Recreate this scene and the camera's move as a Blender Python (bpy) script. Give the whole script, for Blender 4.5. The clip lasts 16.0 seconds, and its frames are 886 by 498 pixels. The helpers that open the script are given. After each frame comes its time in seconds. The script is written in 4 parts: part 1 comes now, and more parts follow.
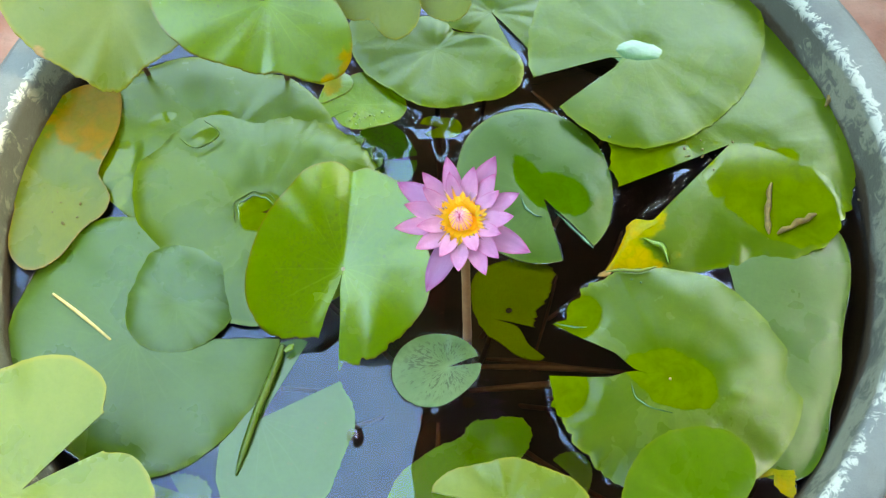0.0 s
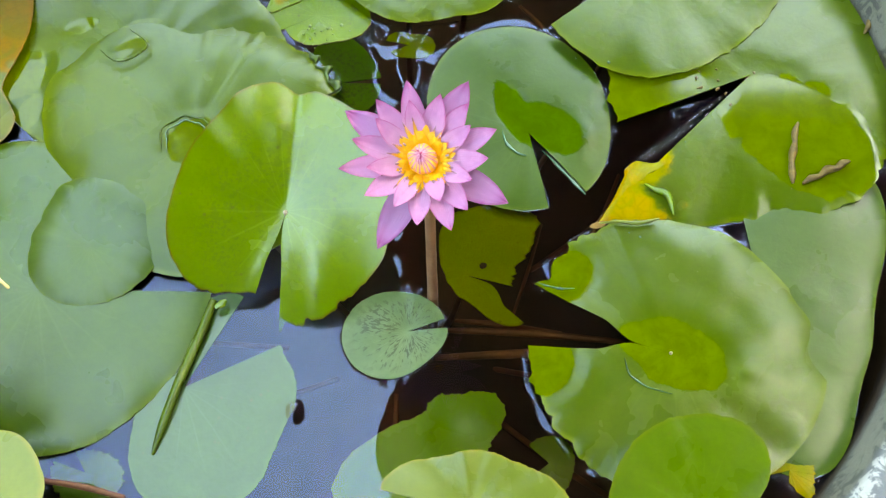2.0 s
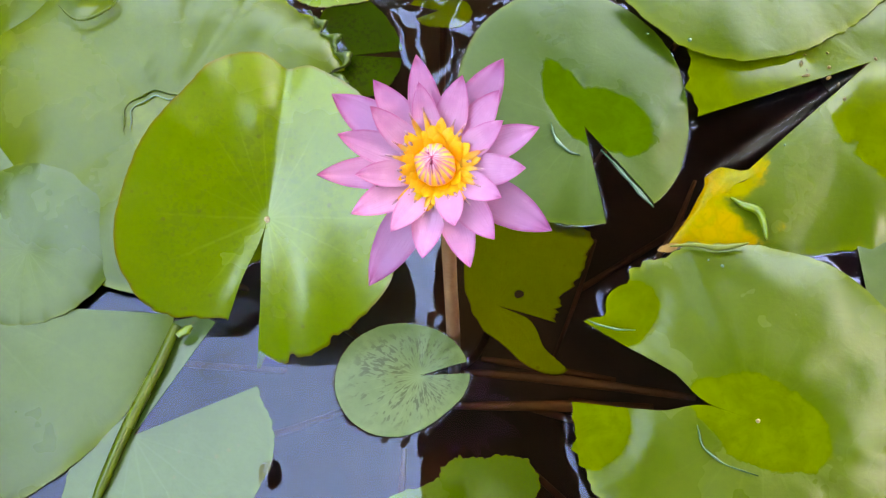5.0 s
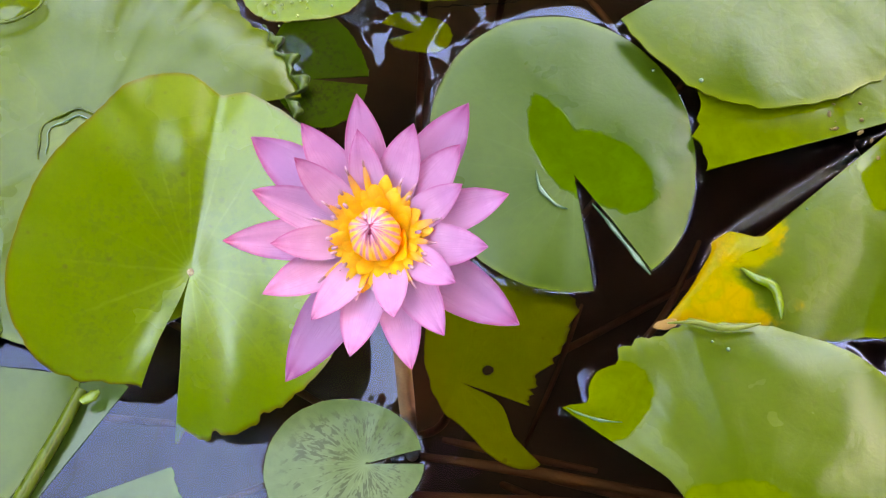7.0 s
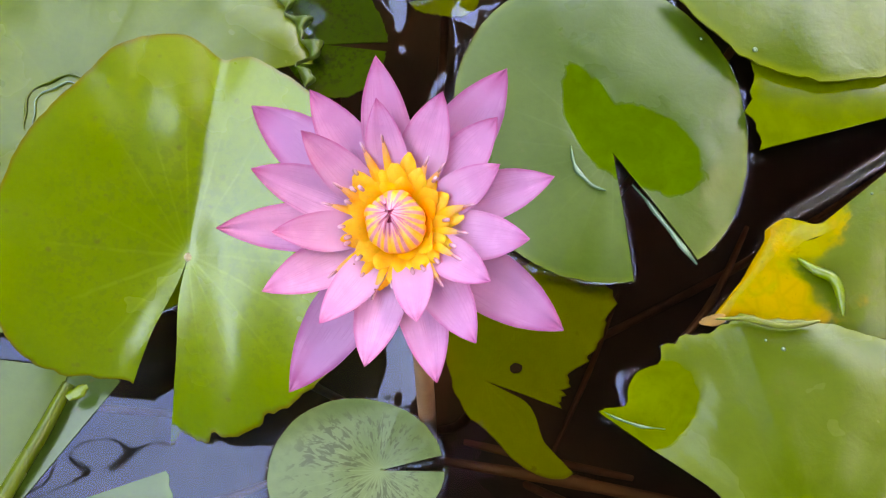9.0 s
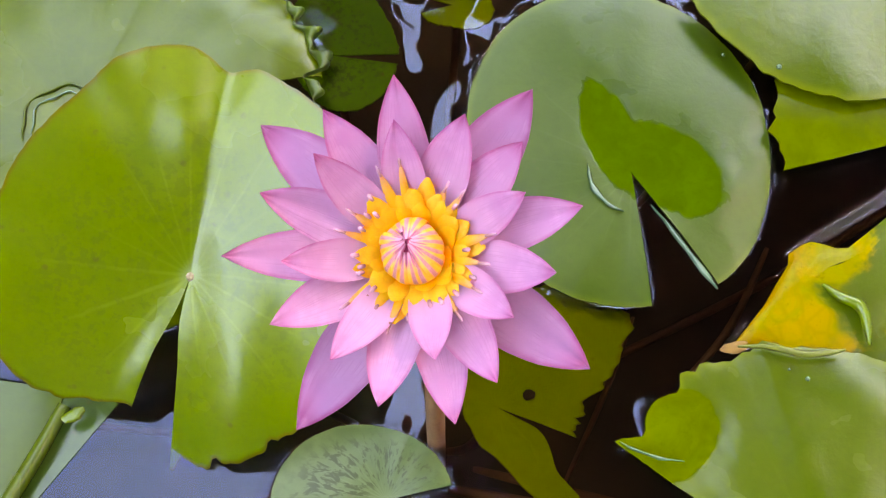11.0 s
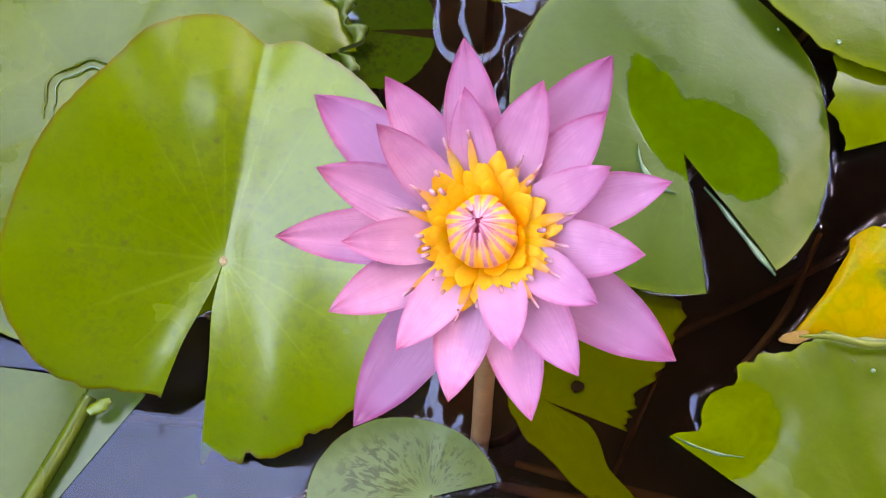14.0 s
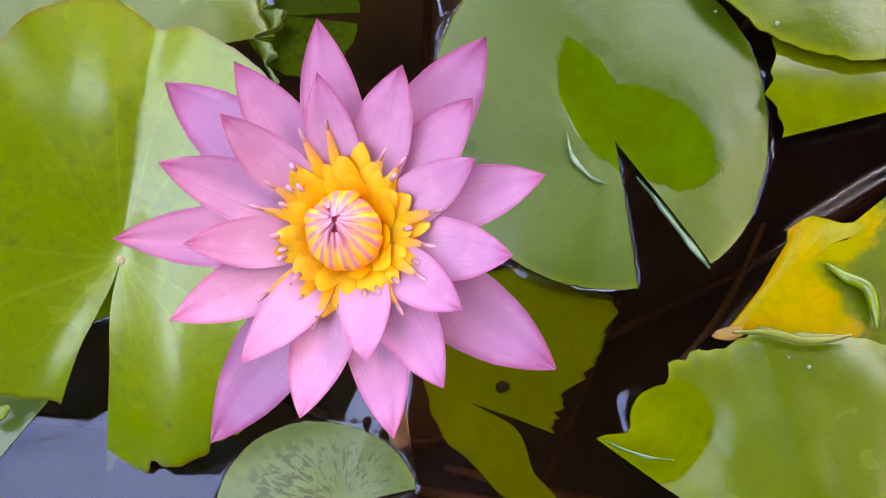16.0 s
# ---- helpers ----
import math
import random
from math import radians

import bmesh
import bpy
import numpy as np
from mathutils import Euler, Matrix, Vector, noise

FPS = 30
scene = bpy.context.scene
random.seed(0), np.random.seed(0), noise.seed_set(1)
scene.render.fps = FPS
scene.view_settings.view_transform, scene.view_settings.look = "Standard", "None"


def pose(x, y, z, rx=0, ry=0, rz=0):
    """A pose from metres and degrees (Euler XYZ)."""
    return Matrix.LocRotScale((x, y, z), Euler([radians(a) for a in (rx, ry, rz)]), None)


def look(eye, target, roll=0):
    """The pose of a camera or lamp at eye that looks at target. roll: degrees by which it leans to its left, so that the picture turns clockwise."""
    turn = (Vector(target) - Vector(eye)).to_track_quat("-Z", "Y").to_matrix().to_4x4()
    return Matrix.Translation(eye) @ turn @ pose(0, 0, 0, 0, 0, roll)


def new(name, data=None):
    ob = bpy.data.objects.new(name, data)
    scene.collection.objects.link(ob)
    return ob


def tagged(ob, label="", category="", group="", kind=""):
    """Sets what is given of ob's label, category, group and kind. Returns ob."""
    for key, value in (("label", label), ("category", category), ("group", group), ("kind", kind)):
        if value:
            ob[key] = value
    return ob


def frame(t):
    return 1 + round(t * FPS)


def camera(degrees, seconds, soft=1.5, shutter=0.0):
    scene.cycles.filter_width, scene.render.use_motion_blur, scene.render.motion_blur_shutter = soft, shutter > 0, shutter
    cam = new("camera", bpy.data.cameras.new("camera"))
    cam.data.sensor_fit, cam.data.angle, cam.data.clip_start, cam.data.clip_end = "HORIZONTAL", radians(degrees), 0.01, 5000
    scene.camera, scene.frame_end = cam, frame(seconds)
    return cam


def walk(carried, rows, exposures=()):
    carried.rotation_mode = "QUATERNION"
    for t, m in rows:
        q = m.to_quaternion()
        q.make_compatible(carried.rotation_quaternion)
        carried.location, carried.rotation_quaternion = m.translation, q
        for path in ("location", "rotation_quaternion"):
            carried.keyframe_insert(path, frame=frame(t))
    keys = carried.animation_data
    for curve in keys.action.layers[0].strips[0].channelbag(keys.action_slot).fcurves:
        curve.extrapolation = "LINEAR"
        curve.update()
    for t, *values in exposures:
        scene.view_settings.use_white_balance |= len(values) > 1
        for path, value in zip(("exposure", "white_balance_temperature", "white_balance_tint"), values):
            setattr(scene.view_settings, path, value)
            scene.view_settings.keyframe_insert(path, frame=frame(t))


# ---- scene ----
cam = camera(43.2, 16.0, soft=1.2)
EXPOSURE = 4.85
PATH = [
    (0, (0.055, 0.113, 0.81), (0.03, 1.028, -0.968), -3.8),
    (0.5, (0.054, 0.122, 0.785), (0.027, 1.006, -1.009), -3.2),
    (1, (0.064, 0.14, 0.755), (0.054, 0.996, -1.053), -2.0),
    (1.5, (0.08, 0.164, 0.723), (0.03, 0.996, -1.095), -4.3),
    (2, (0.07, 0.187, 0.691), (0.063, 0.98, -1.145), -1.3),
    (2.5, (0.065, 0.209, 0.665), (0.046, 1.016, -1.165), -1.4),
    (3, (0.063, 0.222, 0.646), (0.006, 1.033, -1.182), -3.7),
    (3.5, (0.07, 0.235, 0.62), (0.007, 1.019, -1.219), -3.9),
    (6, (0.084, 0.301, 0.517), (-0.034, 1.048, -1.334), -5.5),
    (6.5, (0.087, 0.317, 0.498), (-0.019, 1.088, -1.344), -3.4),
    (7, (0.093, 0.329, 0.481), (0.002, 1.1, -1.362), -2.1),
    (7.5, (0.098, 0.333, 0.469), (-0.002, 1.08, -1.384), -3.6),
    (8, (0.086, 0.341, 0.457), (-0.022, 1.08, -1.398), -3.4),
    (8.5, (0.086, 0.348, 0.446), (-0.008, 1.084, -1.411), -2.1),
    (9, (0.086, 0.351, 0.438), (-0.026, 1.078, -1.422), -3.3),
    (11.5, (0.076, 0.365, 0.423), (-0.038, 1.103, -1.433), -2.6),
    (12, (0.071, 0.367, 0.42), (-0.045, 1.102, -1.436), -2.8),
    (12.5, (0.067, 0.366, 0.416), (-0.06, 1.097, -1.441), -3.5),
    (13, (0.063, 0.365, 0.413), (-0.063, 1.091, -1.447), -3.3),
    (13.5, (0.061, 0.368, 0.409), (-0.062, 1.093, -1.451), -2.9),
    (14, (0.065, 0.367, 0.404), (-0.058, 1.083, -1.459), -3.4),
    (14.5, (0.079, 0.371, 0.401), (-0.04, 1.087, -1.462), -3.6),
    (15, (0.084, 0.372, 0.395), (-0.029, 1.082, -1.472), -3.3),
    (15.5, (0.088, 0.378, 0.389), (-0.016, 1.08, -1.481), -2.7),
    (16, (0.089, 0.379, 0.386), (-0.013, 1.078, -1.485), -2.6),
]
walk(cam, [(t, look(eye, target, roll)) for t, eye, target, roll in PATH], exposures=[(0, EXPOSURE + 0.22, 12300, -15), (1.5, EXPOSURE + 0.27, 12700, -6), (3.5, EXPOSURE + 0.29, 13200, 4), (6.5, EXPOSURE + 0.28, 14000, 13), (9, EXPOSURE + 0.22, 14400, 16), (16, EXPOSURE + 0.18, 14600, 20)])

# ---- world and light ----
SUN_AZIMUTH, SUN_HEIGHT = 80.0, 45.0
world = bpy.data.worlds.new("sky")
world.use_nodes = True
scene.world = world
sky = world.node_tree.nodes.new("ShaderNodeTexSky")
sky.sky_type, sky.sun_disc = "NISHITA", False
sky.sun_elevation, sky.sun_rotation = radians(SUN_HEIGHT), radians(SUN_AZIMUTH)
sky.air_density, sky.dust_density, sky.ozone_density = 1.0, 1.0, 4.0
world.node_tree.links.new(sky.outputs[0], world.node_tree.nodes["Background"].inputs["Color"])
world.node_tree.nodes["Background"].inputs["Strength"].default_value = 0.15

sun = new("sun", bpy.data.lights.new("sun", "SUN"))
sun.data.energy, sun.data.angle, sun.data.color = 1.0, radians(10), (1.0, 0.97, 0.92)
a, e = radians(SUN_AZIMUTH), radians(SUN_HEIGHT)
sun.matrix_world = look(Vector((math.sin(a) * math.cos(e), math.cos(a) * math.cos(e), math.sin(e))) * 5, (0, 0, 0))


# ---- materials ----
def material(name):
    m = bpy.data.materials.new(name)
    m.use_nodes = True
    nt = m.node_tree
    return m, nt, nt.nodes["Principled BSDF"]


def math_node(nt, op, a, b=0.0, c=0.0):
    n = nt.nodes.new("ShaderNodeMath")
    n.operation = op
    for i, v in enumerate((a, b, c)):
        if isinstance(v, (int, float)):
            n.inputs[i].default_value = v
        else:
            nt.links.new(v, n.inputs[i])
    return n.outputs[0]


def ramp(nt, fac, lo, hi, out_lo=0.0, out_hi=1.0):
    n = nt.nodes.new("ShaderNodeMapRange")
    n.interpolation_type = "SMOOTHSTEP"
    nt.links.new(fac, n.inputs["Value"])
    for k, v in (("From Min", lo), ("From Max", hi), ("To Min", out_lo), ("To Max", out_hi)):
        n.inputs[k].default_value = v
    return n.outputs[0]


def mix(nt, fac, a, b, blend="MIX"):
    n = nt.nodes.new("ShaderNodeMix")
    n.data_type, n.blend_type = "RGBA", blend
    for i, v in ((0, fac), (6, a), (7, b)):
        if isinstance(v, (int, float)):
            n.inputs[i].default_value = v
        elif isinstance(v, tuple):
            n.inputs[i].default_value = (*v, 1.0)
        else:
            nt.links.new(v, n.inputs[i])
    return n.outputs[2]


def noise_tex(nt, vec, scale, detail=4.0, rough=0.55, distort=0.0):
    n = nt.nodes.new("ShaderNodeTexNoise")
    nt.links.new(vec, n.inputs["Vector"])
    for k, v in (("Scale", scale), ("Detail", detail), ("Roughness", rough), ("Distortion", distort)):
        n.inputs[k].default_value = v
    return n.outputs["Fac"]


def bump(nt, height, strength, distance, normal=None):
    n = nt.nodes.new("ShaderNodeBump")
    n.inputs["Strength"].default_value, n.inputs["Distance"].default_value = strength, distance
    nt.links.new(height, n.inputs["Height"])
    if normal is not None:
        nt.links.new(normal, n.inputs["Normal"])
    return n.outputs["Normal"]


def coords(nt):
    tc = nt.nodes.new("ShaderNodeTexCoord")
    sep = nt.nodes.new("ShaderNodeSeparateXYZ")
    nt.links.new(tc.outputs["UV"], sep.inputs[0])
    return tc, sep.outputs["X"], sep.outputs["Y"]


def leaf_material(name, deep, light, rim, rough=0.26, veins=19, vein_mix=0.10, wear=(0.27, 0.195, 0.002), specks=0.25, through_light=0.12, soaked=(0.078, 0.108, 0.001), streaks=0.0, streak_count=90.0, rim_from=0.95, sheen=1.42):
    """Waxy lily blade: UV x runs round the hub, UV y from hub to edge; the wear attribute marks dying tissue."""
    m, nt, bsdf = material(name)
    tc, u, s = coords(nt)
    obj = tc.outputs["Object"]
    big = noise_tex(nt, obj, 14, 4, 0.6)
    fine = noise_tex(nt, obj, 260, 5, 0.7)
    mid = noise_tex(nt, obj, 60, 4, 0.6, 0.6)
    col = mix(nt, ramp(nt, big, 0.32, 0.68), deep, light)
    col = mix(nt, ramp(nt, mid, 0.45, 0.75, 0.0, 0.35), col, light)
    col = mix(nt, ramp(nt, fine, 0.35, 0.75, 0.0, 0.22), col, tuple(0.55 * c for c in deep))
    wob = math_node(nt, "ADD", u, math_node(nt, "MULTIPLY", math_node(nt, "SUBTRACT", mid, 0.5), 0.012))
    dist = math_node(nt, "MULTIPLY", math_node(nt, "PINGPONG", math_node(nt, "MULTIPLY", wob, float(veins)), 0.5), s)
    vein = math_node(nt, "MULTIPLY", math_node(nt, "MULTIPLY", ramp(nt, dist, 0.004, 0.035, 1.0, 0.0), ramp(nt, s, 0.35, 0.9, 1.0, 0.0)), ramp(nt, big, 0.35, 0.6, 0.15, 1.0))
    col = mix(nt, math_node(nt, "MULTIPLY", vein, vein_mix), col, tuple(min(1, 1.5 * c + 0.03) for c in light))
    col = mix(nt, ramp(nt, s, rim_from, 0.998, 0.0, 0.75), col, rim)
    dots = nt.nodes.new("ShaderNodeTexVoronoi")
    nt.links.new(obj, dots.inputs["Vector"])
    dots.inputs["Scale"].default_value = 130
    spot = math_node(nt, "MULTIPLY", ramp(nt, dots.outputs["Distance"], 0.08, 0.2, 1.0, 0.0), ramp(nt, mid, 0.5, 0.62))
    col = mix(nt, math_node(nt, "MULTIPLY", spot, specks), col, (0.09, 0.07, 0.015))
    if streaks:
        if streak_count:
            ray = nt.nodes.new("ShaderNodeCombineXYZ")
            nt.links.new(math_node(nt, "MULTIPLY", u, streak_count), ray.inputs[0])
            nt.links.new(math_node(nt, "MULTIPLY", s, 7.0), ray.inputs[1])
            fleck = noise_tex(nt, ray.outputs[0], 1.0, 3, 0.6, 0.5)
        else:
            fleck = noise_tex(nt, obj, 340, 3, 0.6)
        grain = math_node(nt, "ADD", fleck, math_node(nt, "MULTIPLY", math_node(nt, "SUBTRACT", mid, 0.5), 0.55))
        dash = math_node(nt, "MULTIPLY", ramp(nt, grain, 0.50, 0.62), math_node(nt, "MULTIPLY", ramp(nt, s, 0.08, 0.25), ramp(nt, s, 0.62, 0.95, 1.0, 0.12)))
        col = mix(nt, math_node(nt, "MULTIPLY", dash, streaks), col, (0.026, 0.036, 0.010))
    ragged = math_node(nt, "MULTIPLY", math_node(nt, "SUBTRACT", math_node(nt, "ADD", mid, math_node(nt, "MULTIPLY", big, 0.6)), 0.8), 0.9)
    att = nt.nodes.new("ShaderNodeAttribute")
    att.attribute_name = "wear"
    near = ramp(nt, att.outputs["Fac"], 0.02, 0.3)
    worn = ramp(nt, math_node(nt, "ADD", att.outputs["Fac"], math_node(nt, "MULTIPLY", ragged, near)), 0.38, 0.58)
    cells = nt.nodes.new("ShaderNodeTexVoronoi")
    cells.feature = "DISTANCE_TO_EDGE"
    nt.links.new(obj, cells.inputs["Vector"])
    cells.inputs["Scale"].default_value = 120
    net = ramp(nt, cells.outputs["Distance"], 0.0, 0.16, 1.0, 0.0)
    sick = mix(nt, ramp(nt, mid, 0.35, 0.66), (0.72 * wear[0], 0.90 * wear[1], wear[2]), (1.10 * wear[0], 0.92 * wear[1], wear[2]))
    sick = mix(nt, ramp(nt, s, 0.93, 0.995, 0.0, 0.7), sick, (1.15 * wear[0], 0.72 * wear[1], wear[2]))
    sick = mix(nt, math_node(nt, "MULTIPLY", net, 0.25), sick, tuple(0.55 * c for c in wear))
    sick = mix(nt, ramp(nt, fine, 0.58, 0.72, 0.0, 0.6), sick, tuple(0.4 * c for c in wear))
    col = mix(nt, worn, col, sick)
    film = nt.nodes.new("ShaderNodeAttribute")
    film.attribute_name = "wet"
    shore = math_node(nt, "ADD", math_node(nt, "MULTIPLY", math_node(nt, "SUBTRACT", big, 0.5), 0.3), math_node(nt, "MULTIPLY", math_node(nt, "SUBTRACT", mid, 0.5), 0.32))
    wet = ramp(nt, math_node(nt, "ADD", film.outputs["Fac"], math_node(nt, "MULTIPLY", shore, ramp(nt, film.outputs["Fac"], 0.05, 0.3))), 0.47, 0.52)
    rich = mix(nt, ramp(nt, mid, 0.3, 0.7), tuple(0.78 * c for c in soaked), tuple(1.15 * c for c in soaked))
    rich = mix(nt, ramp(nt, fine, 0.5, 0.8, 0.0, 0.5), rich, tuple(0.5 * c for c in soaked))
    col = mix(nt, math_node(nt, "MULTIPLY", wet, 0.85), col, rich)
    nt.links.new(col, bsdf.inputs["Base Color"])
    dry = ramp(nt, big, 0.3, 0.7, rough - 0.06, rough + 0.08)
    lower = math_node(nt, "MULTIPLY", wet, -1.0)
    nt.links.new(math_node(nt, "ADD", math_node(nt, "MULTIPLY", dry, math_node(nt, "ADD", lower, 1.0)), math_node(nt, "MULTIPLY", wet, 0.06)), bsdf.inputs["Roughness"])
    h = math_node(nt, "ADD", math_node(nt, "MULTIPLY", fine, 0.25), math_node(nt, "ADD", mid, math_node(nt, "MULTIPLY", vein, 0.07)))
    h = math_node(nt, "ADD", math_node(nt, "MULTIPLY", h, math_node(nt, "ADD", lower, 1.0)), math_node(nt, "MULTIPLY", wet, 1.06))
    h = math_node(nt, "ADD", h, math_node(nt, "MULTIPLY", noise_tex(nt, obj, 34, 2, 0.5, 0.8), math_node(nt, "ADD", math_node(nt, "MULTIPLY", wet, -0.9), 0.9)))
    nrm = bump(nt, h, 0.26, 0.0012)
    nt.links.new(nrm, bsdf.inputs["Normal"])
    bsdf.inputs["IOR"].default_value = sheen
    nt.links.new(ramp(nt, worn, 0.0, 1.0, 0.5, 0.12), bsdf.inputs["Specular IOR Level"])
    tr = nt.nodes.new("ShaderNodeBsdfTranslucent")
    nt.links.new(mix(nt, 0.5, col, (0.35, 0.5, 0.03)), tr.inputs["Color"])
    sh = nt.nodes.new("ShaderNodeMixShader")
    sh.inputs[0].default_value = through_light
    nt.links.new(bsdf.outputs[0], sh.inputs[1])
    nt.links.new(tr.outputs[0], sh.inputs[2])
    nt.links.new(sh.outputs[0], nt.nodes["Material Output"].inputs["Surface"])
    return m


def petal_material(name, base, tip, edge, margin=0.10, point=0.90):
    """UV x runs across the petal, UV y from foot to tip."""
    m, nt, bsdf = material(name)
    tc, u, s = coords(nt)
    obj = tc.outputs["Object"]
    n1, n2, n3 = noise_tex(nt, obj, 70, 4, 0.6), noise_tex(nt, obj, 420, 4, 0.6), noise_tex(nt, obj, 170, 3, 0.55)
    col = mix(nt, ramp(nt, math_node(nt, "ADD", s, math_node(nt, "MULTIPLY", math_node(nt, "SUBTRACT", n1, 0.5), 0.5)), 0.25, 1.0), base, tip)
    across = math_node(nt, "ABSOLUTE", math_node(nt, "SUBTRACT", u, 0.5))
    col = mix(nt, math_node(nt, "MULTIPLY", ramp(nt, across, 0.5 - margin, 0.5), ramp(nt, s, 0.35, 0.85, 0.06, 0.75)), col, edge)
    col = mix(nt, ramp(nt, s, point, 1.0, 0.0, 0.8), col, edge)
    wob = math_node(nt, "ADD", u, math_node(nt, "MULTIPLY", n1, 0.07))
    for count, wide, depth in ((11.0, 0.16, 0.20), (4.0, 0.05, 0.30)):
        lines = math_node(nt, "PINGPONG", math_node(nt, "MULTIPLY", wob, count), 0.5)
        vein = math_node(nt, "MULTIPLY", ramp(nt, lines, 0.0, wide, 1.0, 0.0), math_node(nt, "MULTIPLY", ramp(nt, n3, 0.42, 0.62), ramp(nt, s, 0.05, 0.4, 0.3, 1.0)))
        col = mix(nt, math_node(nt, "MULTIPLY", vein, depth), col, tuple(0.75 * c for c in edge))
    col = mix(nt, ramp(nt, n3, 0.45, 0.75, 0.0, 0.3), col, tuple(min(0.85, 1.2 * c) for c in base))
    nt.links.new(col, bsdf.inputs["Base Color"])
    bsdf.inputs["Roughness"].default_value = 0.5
    bsdf.inputs["Sheen Weight"].default_value = 0.1
    nt.links.new(bump(nt, math_node(nt, "ADD", math_node(nt, "MULTIPLY", vein, -0.8), math_node(nt, "ADD", n3, math_node(nt, "MULTIPLY", n2, 0.5))), 0.22, 0.0007), bsdf.inputs["Normal"])
    tr = nt.nodes.new("ShaderNodeBsdfTranslucent")
    nt.links.new(col, tr.inputs["Color"])
    sh = nt.nodes.new("ShaderNodeMixShader")
    sh.inputs[0].default_value = 0.45
    nt.links.new(bsdf.outputs[0], sh.inputs[1])
    nt.links.new(tr.outputs[0], sh.inputs[2])
    nt.links.new(sh.outputs[0], nt.nodes["Material Output"].inputs["Surface"])
    return m


def plain_material(name, a, b, scale=30.0, rough=0.6, bumps=0.2, depth=0.001, fine=8.0):
    m, nt, bsdf = material(name)
    tc = nt.nodes.new("ShaderNodeTexCoord")
    obj = tc.outputs["Object"]
    n1, n2 = noise_tex(nt, obj, scale, 5, 0.6), noise_tex(nt, obj, scale * fine, 4, 0.65)
    col = mix(nt, ramp(nt, n1, 0.3, 0.7), a, b)
    col = mix(nt, ramp(nt, n2, 0.4, 0.75, 0.0, 0.4), col, tuple(0.6 * c for c in a))
    nt.links.new(col, bsdf.inputs["Base Color"])
    bsdf.inputs["Roughness"].default_value = rough
    nt.links.new(bump(nt, math_node(nt, "ADD", n1, n2), bumps, depth), bsdf.inputs["Normal"])
    return m


def graded_material(name, foot, tip, start, end, rough=0.5, glow_through=0.0):
    """UV y runs from foot to tip."""
    m, nt, bsdf = material(name)
    tc, u, s = coords(nt)
    n = noise_tex(nt, tc.outputs["Object"], 500, 4, 0.6)
    col = mix(nt, ramp(nt, s, start, end), foot, tip)
    col = mix(nt, ramp(nt, n, 0.4, 0.75, 0.0, 0.3), col, tuple(0.7 * c for c in foot))
    nt.links.new(col, bsdf.inputs["Base Color"])
    bsdf.inputs["Roughness"].default_value = rough
    nt.links.new(bump(nt, n, 0.35, 0.0006), bsdf.inputs["Normal"])
    if glow_through:
        bsdf.inputs["Subsurface Weight"].default_value, bsdf.inputs["Subsurface Scale"].default_value = 0.5, 0.003
        tr = nt.nodes.new("ShaderNodeBsdfTranslucent")
        nt.links.new(col, tr.inputs["Color"])
        sh = nt.nodes.new("ShaderNodeMixShader")
        sh.inputs[0].default_value = glow_through
        nt.links.new(bsdf.outputs[0], sh.inputs[1])
        nt.links.new(tr.outputs[0], sh.inputs[2])
        nt.links.new(sh.outputs[0], nt.nodes["Material Output"].inputs["Surface"])
    return m


def striped_material():
    """Inner stamens: golden margins, a mauve stripe up the middle, pale pink at the tip."""
    m, nt, bsdf = material("inner_stamen")
    tc, u, v = coords(nt)
    n = noise_tex(nt, tc.outputs["Object"], 500, 4, 0.6)
    across = math_node(nt, "ABSOLUTE", math_node(nt, "SUBTRACT", u, 0.5))
    col = mix(nt, ramp(nt, n, 0.35, 0.7), (0.93, 0.30, 0.014), (0.95, 0.37, 0.024))
    col = mix(nt, ramp(nt, v, 0.55, 0.85), col, (0.82, 0.36, 0.12))
    stripe = math_node(nt, "MULTIPLY", ramp(nt, v, 0.30, 0.44), ramp(nt, across, 0.10, 0.24, 1.0, 0.0))
    col = mix(nt, stripe, col, mix(nt, ramp(nt, n, 0.35, 0.65), (0.42, 0.125, 0.15), (0.54, 0.19, 0.20)))
    col = mix(nt, ramp(nt, v, 0.80, 0.94), col, (0.56, 0.21, 0.31))
    col = mix(nt, math_node(nt, "MULTIPLY", ramp(nt, v, 0.70, 0.84), ramp(nt, across, 0.18, 0.38)), col, (0.46, 0.09, 0.17))
    nt.links.new(col, bsdf.inputs["Base Color"])
    bsdf.inputs["Roughness"].default_value = 0.5
    nt.links.new(bump(nt, n, 0.2, 0.0004), bsdf.inputs["Normal"])
    return m


